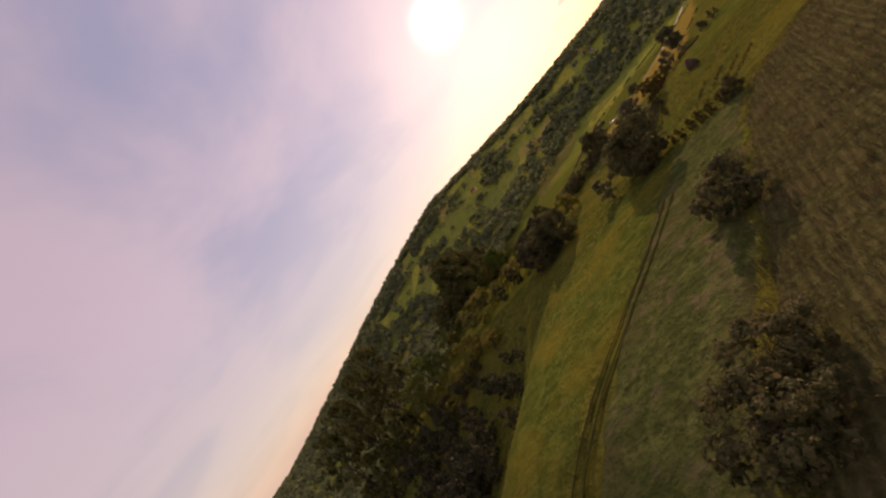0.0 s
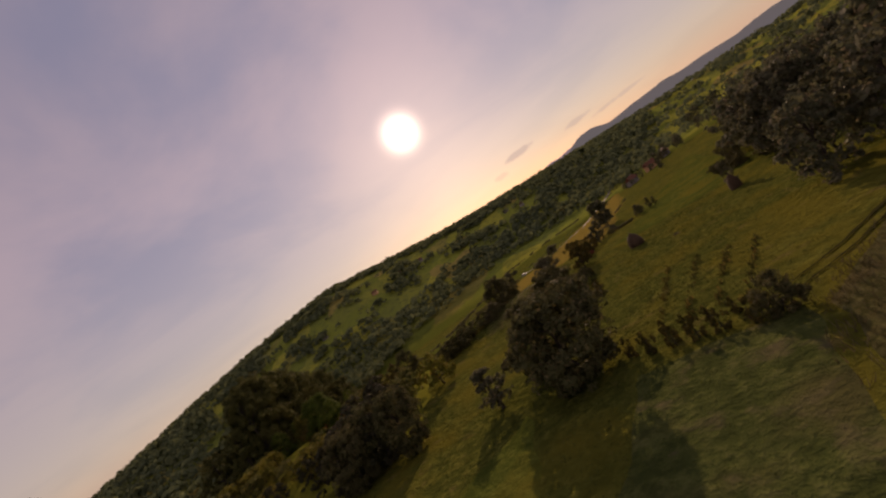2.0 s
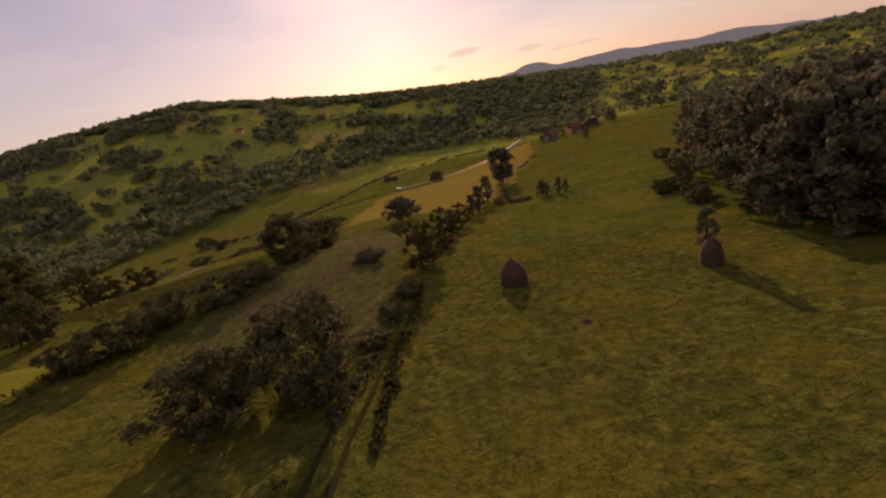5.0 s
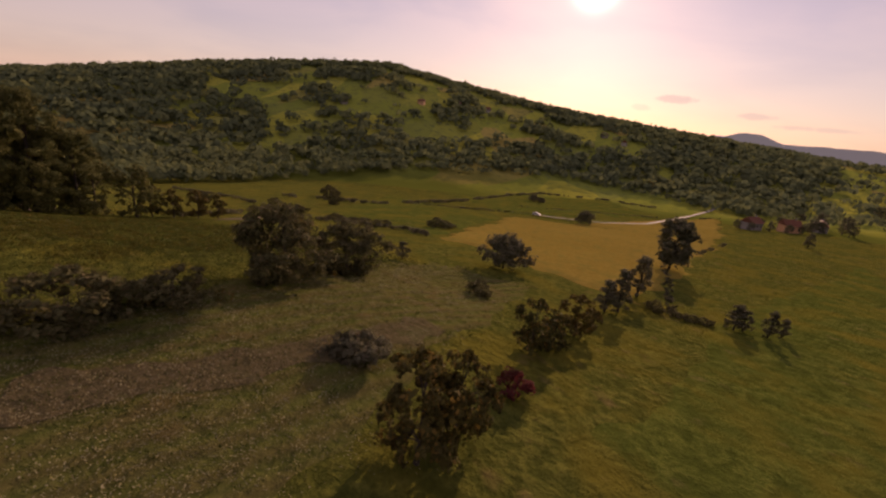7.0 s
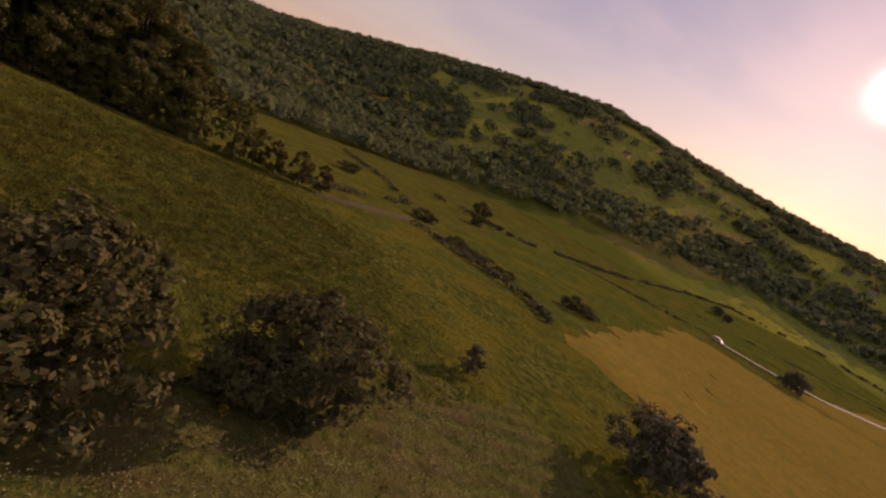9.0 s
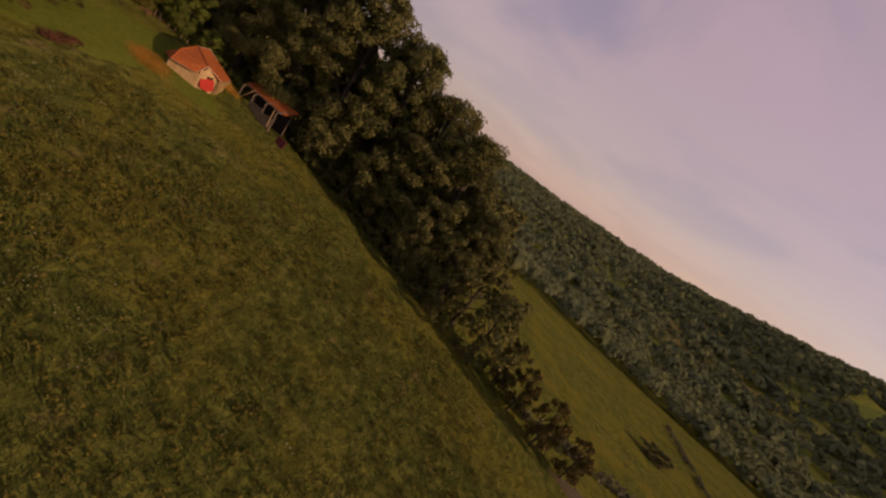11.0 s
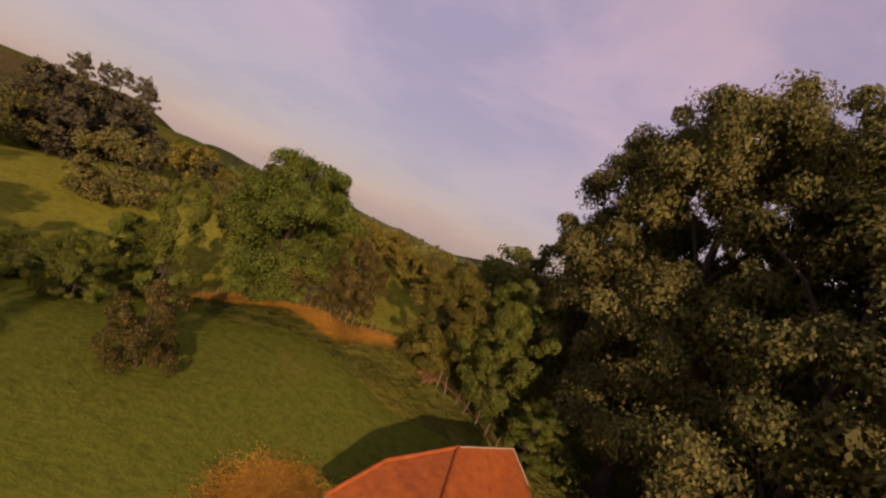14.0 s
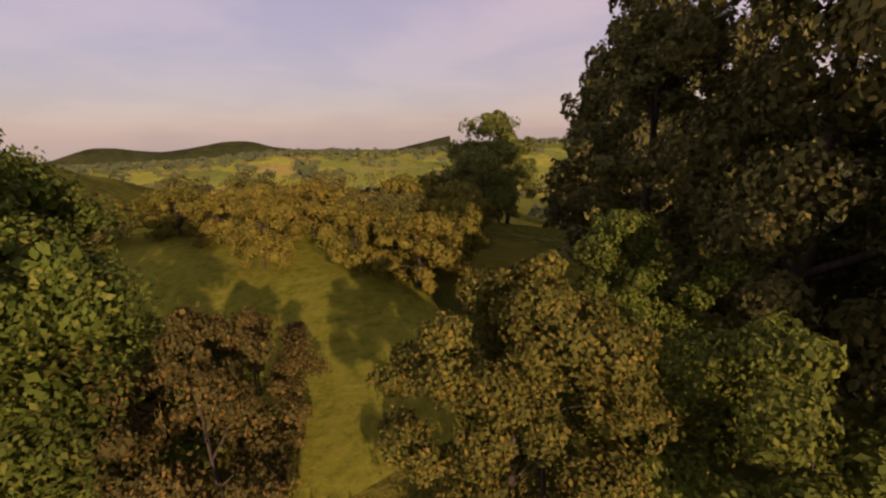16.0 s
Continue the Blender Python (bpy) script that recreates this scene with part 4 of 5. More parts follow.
def tussocks(seed, poly, n, h, mat, name, label, width=0.02, per=5, spread=0.2, soft=3.0, category="grass", lean=0.5, lift=0.03):
    """Tufts of long grass: leaning blades in clumps, thinning out at the edges."""
    rng = np.random.default_rng(seed)
    p = np.array(poly, float)
    q = rng.uniform(p.min(0), p.max(0), (n * 3, 2))
    q = q[np.array([inside(v, p) for v in q])][:n]
    q = q + rng.normal(0, soft, q.shape)
    m = len(q) * per
    size = np.repeat(rng.uniform(0.4, 1.3, len(q)), per)
    x = np.repeat(q[:, 0], per) + rng.normal(0, spread, m) * size
    y = np.repeat(q[:, 1], per) + rng.normal(0, spread, m) * size
    base = np.column_stack([x, y, ground_z(x, y) + lift])
    a = rng.uniform(0, 6.28, m)
    side = np.column_stack([np.cos(a), np.sin(a), np.zeros(m)]) * (width * rng.uniform(0.6, 1.5, m))[:, None]
    hh = h * rng.uniform(0.5, 1.2, m) * size
    tip = base + np.column_stack([rng.normal(0, lean, m) * hh, rng.normal(0, lean, m) * hh, hh])
    ob = quads_object(name, np.stack([base - side, base + side, tip + side * 0.35, tip - side * 0.35], 1), mat)
    tagged(ob, label, category, kind="stuff")


def flowers(seed, poly, n, h, size, label, per=7, soft=2.0):
    """Flower heads in loose sprays above the grass."""
    rng = np.random.default_rng(seed)
    p = np.array(poly, float)
    q = rng.uniform(p.min(0), p.max(0), (n * 4, 2))
    q = q[np.array([inside(v, p) and noise.noise((v[0] / 6, v[1] / 6, seed)) > -0.12 for v in q])][:n]
    q = q + rng.normal(0, soft, q.shape)
    m = len(q) * per
    x, y = np.repeat(q[:, 0], per) + rng.normal(0, 0.30, m), np.repeat(q[:, 1], per) + rng.normal(0, 0.30, m)
    c = np.column_stack([x, y, ground_z(x, y) + h * rng.uniform(0.6, 1.2, m)])
    nrm = rng.normal(0, 0.4, (m, 3)) + np.array((0, 0.3, 1.0))
    u = np.cross(nrm, rng.normal(size=(m, 3)))
    u /= np.linalg.norm(u, axis=1)[:, None]
    w = np.cross(nrm, u)
    w /= np.linalg.norm(w, axis=1)[:, None]
    s = size * rng.uniform(0.5, 1.5, (m, 1))
    ob = quads_object("flowering_weeds", np.stack([c - u * s, c - w * s, c + u * s, c + w * s], 1), LEAF_FLOWER)
    tagged(ob, label, "wild flowers", kind="stuff")


tussocks(5, ((-32, 92), (-42, 62), (-60, 54), (-84, 58), (-84, 96), (-60, 104)), 13000, 0.26, LEAF_GRASS, "meadow_grass", "long tufted meadow grass on the slope", 0.03)
tussocks(6, ((-6, 96), (-12, 28), (-36, 30), (-56, 56), (-42, 88)), 9000, 0.24, LEAF_GRASS, "meadow_grass", "long tufted meadow grass with weeds", 0.03)
tussocks(7, ((-46, -100), (-12, -34), (0, -20), (22, 26), (28, 50), (4, 50), (-2, 26), (-14, -16)), 9000, 0.16, LEAF_GRASS, "meadow_grass", "tufted meadow grass beside the track", 0.03, soft=4.0)
tussocks(8, ((-2, -29), (32, -10), (36, -100), (-23, -88)), 9000, 0.6, LEAF_STALK, "crop_stalks", "dry ragged crop stalks in the ploughed field", 0.03, 6, 0.3, 1.0, "crop")
flowers(9, ((-8, 92), (-10, 34), (-32, 38), (-24, 90)), 3800, 0.35, 0.042, "pale flowering weeds in the rough meadow")
flowers(10, ((-34, 86), (-46, 64), (-62, 56), (-72, 62), (-60, 96)), 90, 0.4, 0.04, "pale flowering weeds scattered on the slope")
flowers(11, ((-60, 50), (-68, 52), (-76, 56), (-72, 66), (-58, 60)), 60, 0.5, 0.04, "pale flowering weeds in the rough grass")
flowers(12, ((-24, 48), (-34, 50), (-34, 40), (-20, 30)), 300, 0.4, 0.04, "pale flowering weeds below the hedge")


def weeds(seed, poly, n, h, leaf, label):
    """Low leafy weeds dotted over rough grass in drifts."""
    rng = np.random.default_rng(seed)
    p = np.array(poly, float)
    q = rng.uniform(p.min(0), p.max(0), (n * 5, 2))
    q = q[np.array([inside(v, p) and noise.noise((v[0] / 5, v[1] / 5, seed)) > -0.10 for v in q])][:n]
    cen = np.column_stack([q, ground_z(q[:, 0], q[:, 1]) + 0.4 * h])
    ob = quads_object("weeds", bough_leaves(rng, cen, 0.55 * h, 28, leaf, 7), LEAF_WEED)
    tagged(ob, label, "weeds", kind="stuff")


weeds(31, ((-72, 58), (-69, 51.5), (-60, 49), (-50, 46.5), (-42, 52), (-48, 68), (-62, 72), (-72, 68)), 1300, 0.42, 0.055, "low yellow green weeds in the rough grass")
weeds(32, ((-36, 84), (-46, 62), (-62, 60), (-84, 66), (-84, 92), (-60, 100)), 1500, 0.40, 0.07, "low yellow green weeds on the grassy slope")
# dry weed stalks in rows beside the ploughed field
for k, (ax, ay, bx, by) in enumerate(((-9.4, -17, 0.4, 5), (-7.0, -18.6, 3, 1), (-4.8, -20, 5.4, -3), (-2.6, -21.4, 7.6, -6))):
    tussocks(160 + k, ((ax - 0.3, ay), (ax + 0.3, ay), (bx + 0.3, by), (bx - 0.3, by)), 260, 0.5, LEAF_RUST, "weed_row", "row of tall dry brown weeds in the grass", 0.05, 6, 0.14, 0.12, "weeds", 0.2)
# strewn straw along the stake fence and beside the barn
for k, (poly, n) in enumerate(((((-68.6, 31.4), (-70.5, 31.0), (-74.0, 31.9), (-73.8, 32.8)), 1500), (((-74.4, 32.4), (-76.2, 33.6), (-78.2, 36.6), (-76.8, 36.8)), 1700), (((-78.0, 35.3), (-80.4, 35.2), (-80.6, 35.9), (-78.4, 36.2)), 500),
                               (((-74.2, 49.4), (-73.4, 48.2), (-75.0, 47.0), (-76.2, 48.0)), 1300), (((-85.2, 47.8), (-86.4, 45.6), (-87.2, 46.4), (-87.0, 49.2)), 900))):
    tussocks(40 + k, poly, n, 0.05 if k < 4 else 0.16, LEAF_STRAW, "strewn_straw", "trampled dry orange straw strewn on the grass", 0.02, 10, 0.3, 0.55 if k == 3 else 0.35, "straw", 3.5 if k < 4 else 1.2, 0.12)


# ---- far woods, mountains, houses ----


def crowns(rng, s, per, lo, hi):
    """Rounded crowns of leaf sprays at spots of x, y and height."""
    z = ground_z(s[:, 0], s[:, 1])
    n = len(s) * per
    d = rng.normal(size=(n, 3))
    d[:, 2] = np.abs(d[:, 2]) * 0.9 - 0.25
    d /= np.linalg.norm(d, axis=1)[:, None]
    hh = np.repeat(s[:, 2], per)[:, None]
    wave = np.repeat(rng.uniform(0, 6.28, (len(s), 2)), per, 0)
    lump = 1 + 0.18 * np.sin(4 * d[:, :1] + 3 * d[:, 2:] + wave[:, :1]) + 0.14 * np.sin(6 * d[:, 1:2] + wave[:, 1:])
    rad = hh * np.repeat(rng.uniform(0.50, 0.90, len(s)), per)[:, None]
    c = np.repeat(np.column_stack([s[:, :2], z + s[:, 2] * 0.52]), per, 0) + d * lump * np.concatenate([rad, rad, hh * 0.48], 1) * rng.uniform(0.80, 1.08, (n, 1))
    nrm = d + rng.normal(0, 0.10 if per < 40 else 0.18, (n, 3)) + np.array((0, 0, 0.10))
    nrm /= np.linalg.norm(nrm, axis=1)[:, None]
    u = np.cross(nrm, rng.normal(size=(n, 3)))
    u /= np.linalg.norm(u, axis=1)[:, None]
    w = np.cross(nrm, u)
    k = hh * rng.uniform(lo, hi, (n, 1))
    return np.stack([c - u * k, c - w * k * 0.8, c + u * k, c + w * k * 0.8], 1)


def far_woods():
    """Thousands of small crowns on the hillsides and along the valley, as one body."""
    rng = np.random.default_rng(77)
    spots = []
    near_a = (-180, -130, -60, -36, -22, -10, 0, 12, 32, 46, 60, 75, 125, 150, 180)
    near_r = (260, 280, 330, 390, 440, 500, 500, 435, 345, 288, 240, 165, 170, 230, 260)
    while len(spots) < 15500:
        a = rng.uniform(-180, 180) if rng.uniform() < 0.4 else rng.uniform(-25, 115)
        r = math.sqrt(rng.uniform(150 ** 2, 1060 ** 2))
        lo = float(np.interp(a, near_a, near_r))
        if r < lo:
            continue
        x, y = -30 - r * math.sin(math.radians(a)), 40 + r * math.cos(math.radians(a))
        n = noise.noise((x / 80, y / 80, 3.0)) + 0.6 * noise.noise((x / 28, y / 28, 9.0))
        if -60 < a < 125:
            if r < lo + 110:
                p = 0.9
            elif a > 46:
                p = 0.9
            elif r > 800 and a > -8:
                p = 0.92
            elif a < -8:
                p = 0.95 if n > -0.55 or r > 700 else 0.25
            else:
                p = 0.92 if n > (0.16 if a < 32 else 0.0) else 0.06
        else:
            p = 0.85 if n > 0.28 or r > 800 else 0.03
        if rng.uniform() < p:
            spots.append((x, y, rng.uniform(0.55, 1.5) * (8.5 if r > 620 else 7.6 if r > 300 else 8)))
    s = np.array(spots)
    near = np.hypot(s[:, 0] + 30, s[:, 1] - 40) < 400
    bits = [crowns(rng, s[~near], 20, 0.20, 0.36), crowns(rng, s[near], 70, 0.10, 0.20)]
    q = np.concatenate(bits)
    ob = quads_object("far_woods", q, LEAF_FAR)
    tagged(ob, "dense dark green woods and hedgerows on the hills", "woods", kind="stuff")


far_woods()


FAR_HILL = stuff_material("wooded_hill", (0.045, 0.055, 0.020), (0.085, 0.095, 0.032), 0.02, 0.95, bumpy=0.6, dist=8.0, spec=0.0)


def mountains():
    """Hazy far ridges beyond the hills, the haze painted on two of them as an even glow."""
    m, t, b = material("haze_glow_far")
    # emission paints the haze over the ridge; the copy below glows darker
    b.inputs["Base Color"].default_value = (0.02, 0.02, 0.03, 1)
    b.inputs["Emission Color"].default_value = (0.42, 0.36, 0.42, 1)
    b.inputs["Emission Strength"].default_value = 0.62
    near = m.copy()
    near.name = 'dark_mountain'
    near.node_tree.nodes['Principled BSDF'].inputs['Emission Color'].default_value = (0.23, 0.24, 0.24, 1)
    for k, (dist, lo, hi, base, amp, seed) in enumerate(((4300, -16, 12, 78, 40, 4), (3300, -70, -9, 66, 30, 9), (1700, 148, 214, -62, 8, 5))):
        verts, faces = [], []
        n = 120
        for i in range(n):
            a = lo + (hi - lo) * i / (n - 1)
            f = min(1, i / 14, (n - 1 - i) / 14)
            h = base * f + amp * noise.fractal((a / 7.0, seed, 0.5), 1.0, 2.0, 5)
            if k == 1:
                h -= max(0.0, -a - 14) * 2.9
                h += 46 * math.exp(-((a + 14.5) / 2.2) ** 2)
            if k == 2:
                h += 46 * math.exp(-((a - 187.5) / 3.8) ** 2) + 53 * math.exp(-((a - 175) / 6.5) ** 2) + 16 * math.exp(-((a - 163) / 8.0) ** 2)
            x, y = -dist * math.sin(radians(a)), dist * math.cos(radians(a))
            verts += [(x * 0.97, y * 0.97, -260), (x, y, h), (x * 1.05, y * 1.05, -260)]
            if i:
                j = 3 * i
                faces += [(j - 3, j, j + 1, j - 2), (j - 2, j + 1, j + 2, j - 1)]
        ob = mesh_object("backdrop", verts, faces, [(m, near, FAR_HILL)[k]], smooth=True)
        tagged(ob, ("pale violet mountain ridge in the haze", "dark blue green mountain ridge in the haze", "dark wooded hills beyond the valley")[k], "mountain", kind="structure")


mountains()


def haystack(x, y, h, r, seed, label):
    rng = np.random.default_rng(seed)
    n, k = 36, 18
    verts, faces = [], []
    for i in range(k + 1):
        t = i / k
        prof = r * (1.0 + 0.14 * math.sin(2.4 * t)) * (1 - t ** 2.0) ** 0.75 + 0.10
        for j in range(n):
            a = 2 * math.pi * j / n
            q = prof * (1 + rng.normal(0, 0.03) + 0.04 * math.sin(3 * a + seed))
            verts.append((q * math.cos(a), q * math.sin(a), t * h - 0.05 + rng.normal(0, 0.02)))
    for i in range(k):
        faces += [(i * n + j, i * n + (j + 1) % n, (i + 1) * n + (j + 1) % n, (i + 1) * n + j) for j in range(n)]
    faces.append(tuple(range(k * n, (k + 1) * n)))
    root = new("haystack")
    mesh_object("hay", verts, faces, [HAY], root, smooth=True)
    pv, pf = [], []
    tube(pv, pf, (0, 0, h - 0.4), (0.03, 0, h + 0.35), 0.06, 0.04, 7)
    mesh_object("pole", pv, pf, [OLDWOOD], root)
    # loose wisps that stand off the stack
    m = 900
    t = rng.uniform(0.02, 0.97, m)
    a = rng.uniform(0, 6.283, m)
    q = r * (1.0 + 0.14 * np.sin(2.4 * t)) * (1 - t ** 2.0) ** 0.75 + 0.10
    c = np.column_stack([q * np.cos(a), q * np.sin(a), t * h])
    out = np.column_stack([np.cos(a), np.sin(a), np.full(m, -0.9)]) * 0.16 + rng.normal(0, 0.05, (m, 3))
    side = np.column_stack([-np.sin(a), np.cos(a), np.zeros(m)]) * 0.012
    quads_object("loose_hay", np.stack([c - side, c + side, c + out + side, c + out - side], 1), HAY, root)
    root.matrix_basis = pose(x, y, gz(x, y))
    tagged(root, label, "haystack", "haystacks")


haystack(5.8, 37.4, 3.1, 1.42, 1, "conical brown haystack on the mown meadow")
haystack(26.6, 32.4, 3.2, 1.0, 2, "pointed brown haystack beside a slim tree")


def box(bm, x0, x1, y0, y1, z0, z1):
    v = [bm.verts.new(p) for p in ((x0, y0, z0), (x1, y0, z0), (x1, y1, z0), (x0, y1, z0), (x0, y0, z1), (x1, y0, z1), (x1, y1, z1), (x0, y1, z1))]
    for f in ((3, 2, 1, 0), (4, 5, 6, 7), (0, 1, 5, 4), (1, 2, 6, 5), (2, 3, 7, 6), (3, 0, 4, 7)):
        bm.faces.new([v[i] for i in f])


def part(name, bm, mat, parent, label=""):
    me = bpy.data.meshes.new(name)
    bm.to_mesh(me)
    bm.free()
    me.materials.append(mat)
    ob = new(name, me)
    ob.parent = parent
    return tagged(ob, label)


PLASTER = stuff_material("pale_plaster", (0.28, 0.25, 0.21), (0.38, 0.34, 0.29), 0.8)
OLDTILE = stuff_material("weathered_tile", (0.14, 0.055, 0.030), (0.22, 0.090, 0.050), 1.3, 0.85)
PLASTER_O = stuff_material("orange_plaster", (0.62, 0.33, 0.16), (0.70, 0.42, 0.22), 0.8)
GLASSY = stuff_material("dark_glass", (0.03, 0.035, 0.04), (0.05, 0.055, 0.06), 1.0, 0.15, spec=0.5)
CARWHITE = stuff_material("white_car_paint", (0.38, 0.38, 0.37), (0.44, 0.44, 0.43), 1.0, 0.5, spec=0.3, bumpy=0.0)


def house(x, y, turn, w, d, h, wallmat, label):
    root = new("house")
    bm = bmesh.new()
    box(bm, -w / 2, w / 2, -d / 2, d / 2, -1.5, h)
    part("wall", bm, wallmat, root)
    bm = bmesh.new()
    o, rh = 0.5, 0.34 * d + 0.6
    v = [bm.verts.new(p) for p in ((-w / 2 - o, -d / 2 - o, h - 0.15), (w / 2 + o, -d / 2 - o, h - 0.15), (w / 2 + o, d / 2 + o, h - 0.15), (-w / 2 - o, d / 2 + o, h - 0.15), (-w / 2 - o, 0, h + rh), (w / 2 + o, 0, h + rh))]
    for f in ((0, 1, 5, 4), (2, 3, 4, 5), (0, 4, 3), (1, 2, 5), (3, 2, 1, 0)):
        bm.faces.new([v[i] for i in f])
    roof = part("roof", bm, OLDTILE, root, "weathered red tiled gable roof")
    bm = bmesh.new()
    box(bm, w * 0.2, w * 0.2 + 0.6, -0.3, 0.3, h, h + rh + 0.9)
    part("chimney", bm, PLASTER, roof)
    for sy in (-1, 1):
        for k in range(3):
            bm = bmesh.new()
            cx = -w / 2 + w * (k + 0.5) / 3
            yy = sy * d / 2
            box(bm, cx - 0.55, cx + 0.55, yy - 0.04, yy + 0.04, h * 0.42, h * 0.82)
            part("window", bm, GLASSY, root)
    root.matrix_basis = pose(x, y, gz(x, y), 0, 0, turn)
    tagged(root, label, "house", "village houses")


for x, y, turn, mat, label in ((-150, -330, 20, PLASTER, "small white house with a red roof on the far slope"), (-172, -342, -10, PLASTER, "small white house with a red roof on the far slope"), (-205, -350, 30, PLASTER_O, "orange rendered house with a red roof among trees"), (-225, -352, 0, PLASTER, "small white house with a red roof on the far slope"),
                               (28, -182, 15, PLASTER_O, "orange house with a red roof between the hilltop trees"), (96, 322, 40, PLASTER, "pale house with a red roof by the road"), (118, 330, 10, PLASTER_O, "orange house with a red roof by the road"), (142, 352, 70, PLASTER, "pale house with a red roof by the road"),
                               (-210, 690, 15, PLASTER, "distant white house on the wooded hill"), (-170, 720, 60, PLASTER, "distant white house on the wooded hill"), (-250, 640, 0, PLASTER_O, "distant orange house on the wooded hill"), (10, 760, 30, PLASTER, "distant white house on the wooded hill"), (40, 740, 80, PLASTER, "distant white house on the wooded hill"), (-330, 560, 40, PLASTER, "distant white house on the wooded hill")):
    house(x, y, turn, 9, 7.5, 4.6, mat, label)


def car(x, y, turn):
    root = new("car")
    bm = bmesh.new()
    prof = ((-2.1, 0.35), (2.1, 0.35), (2.1, 0.75), (1.1, 0.95), (0.6, 1.45), (-1.3, 1.45), (-1.9, 0.95), (-2.1, 0.9))
    left = [bm.verts.new((a, -0.85, b)) for a, b in prof]
    right = [bm.verts.new((a, 0.85, b)) for a, b in prof]
    bm.faces.new(left), bm.faces.new(right[::-1])
    for i in range(len(prof)):
        j = (i + 1) % len(prof)
        bm.faces.new((left[j], left[i], right[i], right[j]))
    part("body", bm, CARWHITE, root)
    for sy in (-0.86, 0.86):
        bm = bmesh.new()
        box(bm, -1.2, 0.6, sy - 0.012, sy + 0.012, 0.98, 1.36)
        part("window", bm, GLASSY, root)
        for ax in (-1.3, 1.3):
            bm = bmesh.new()
            bmesh.ops.create_cone(bm, cap_ends=True, segments=16, radius1=0.32, radius2=0.32, depth=0.2, matrix=pose(ax, sy * 0.92, 0.32, 90, 0, 0))
            part("wheel", bm, SHADE, root)
    root.matrix_basis = pose(x, y, gz(x, y) + 0.42, 0, 0, turn)
    tagged(root, "small white car parked on the gravel road", "car")


car(-22, 257.4, -12)


def mound(x, y):
    """A low heap of dug earth in the grass."""
    rng = np.random.default_rng(4)
    n, k = 28, 8
    verts, faces = [(0, 0, 0.22)], []
    for i in range(1, k + 1):
        for j in range(n):
            a, f = 2 * math.pi * j / n, i / k
            r = 0.50 * f * (1 + 0.12 * math.sin(3 * a + 1) + rng.normal(0, 0.02))
            verts.append((r * 1.3 * math.cos(a), r * math.sin(a), 0.22 * (1 - f * f) - 0.10 * f + rng.normal(0, 0.015)))
    faces += [(0, 1 + j, 1 + (j + 1) % n) for j in range(n)]
    for i in range(k - 1):
        faces += [(1 + i * n + j, 1 + (i + 1) * n + j, 1 + (i + 1) * n + (j + 1) % n, 1 + i * n + (j + 1) % n) for j in range(n)]
    ob = mesh_object("earth_mound", verts, faces, [DIRT], smooth=True)
    ob.matrix_basis = pose(x, y, gz(x, y) + 0.05)
    tagged(ob, "small heap of bare earth on the mown meadow", "mound")


mound(9.6, 24.5)


# ---- barn, shed, fences ----
BZ = gz(-81, 49.2)


def wall_boards(root, a, b, z0, z1, mat, seed, width=0.24, z1b=None, gap=0.015):
    """Upright boards from a to b, one by one, of slightly uneven height."""
    rng = np.random.default_rng(seed)
    a, b = np.array(a, float), np.array(b, float)
    run = np.linalg.norm(b - a)
    n = max(1, int(run / width))
    d = (b - a) / run
    turn = math.degrees(math.atan2(d[1], d[0]))
    me = None
    for i in range(n):
        f = (i + 0.5) / n
        p = a + (b - a) * f
        top = z1 + ((z1b - z1) * f if z1b is not None else 0) + rng.normal(0, 0.02)
        bm = bmesh.new()
        w = run / n / 2 - gap
        box(bm, -w, w, -0.02 + rng.normal(0, 0.006), 0.025, 0, top - z0)
        ob = part("board", bm, mat, root)
        ob.matrix_basis = pose(p[0], p[1], z0, 0, 0, turn)


def roof_sheet(root, name, pts, mat, label="", thick=0.10):
    bm = bmesh.new()
    up = [bm.verts.new(p) for p in pts]
    dn = [bm.verts.new((p[0], p[1], p[2] - thick)) for p in pts]
    bm.faces.new(up), bm.faces.new(dn[::-1])
    for i in range(len(pts)):
        j = (i + 1) % len(pts)
        bm.faces.new((up[j], up[i], dn[i], dn[j]))
    bmesh.ops.recalc_face_normals(bm, faces=bm.faces)
    return part(name, bm, mat, root, label)


def beam(root, name, a, b, r, mat, n=6, label=""):
    v, f = [], []
    tube(v, f, a, b, r, r * 0.9, n)
    f += [tuple(range(n - 1, -1, -1)), tuple(range(n, 2 * n))]
    return tagged(mesh_object(name, v, f, [mat], root), label)


barn = new("barn")
barn.matrix_basis = pose(-80.3, 48.6, BZ)
A, B, Cc, M, D, E, F = (3.5, -0.6), (1.95, 1.65), (-0.2, 2.05), (-2.4, 1.35), (-4.3, -0.3), (-3.3, -4.0), (1.6, -2.4)
EAVE = 1.42
wall_boards(barn, B, A, -0.3, EAVE + 0.06, BOARD, 1)
wall_boards(barn, (1.0, 1.85), B, -0.3, EAVE + 0.1, BOARD, 2, z1b=EAVE + 0.55)
wall_boards(barn, Cc, (0.25, 1.98), -0.3, EAVE + 0.1, BOARD, 3, 0.2)
wall_boards(barn, M, Cc, -0.3, EAVE - 0.15, THATCH, 4, 0.12, gap=0.02)
wall_boards(barn, D, M, -0.3, EAVE - 0.2, THATCH, 8, 0.12, gap=0.02)
wall_boards(barn, E, D, -0.3, EAVE - 0.1, OLDWOOD, 5)
wall_boards(barn, F, E, -0.3, EAVE - 0.1, BOARD, 6)
wall_boards(barn, A, F, -0.3, EAVE - 0.1, BOARD, 7)
# added dark block behind the boards, painting the barn's inner shade
bm = bmesh.new()
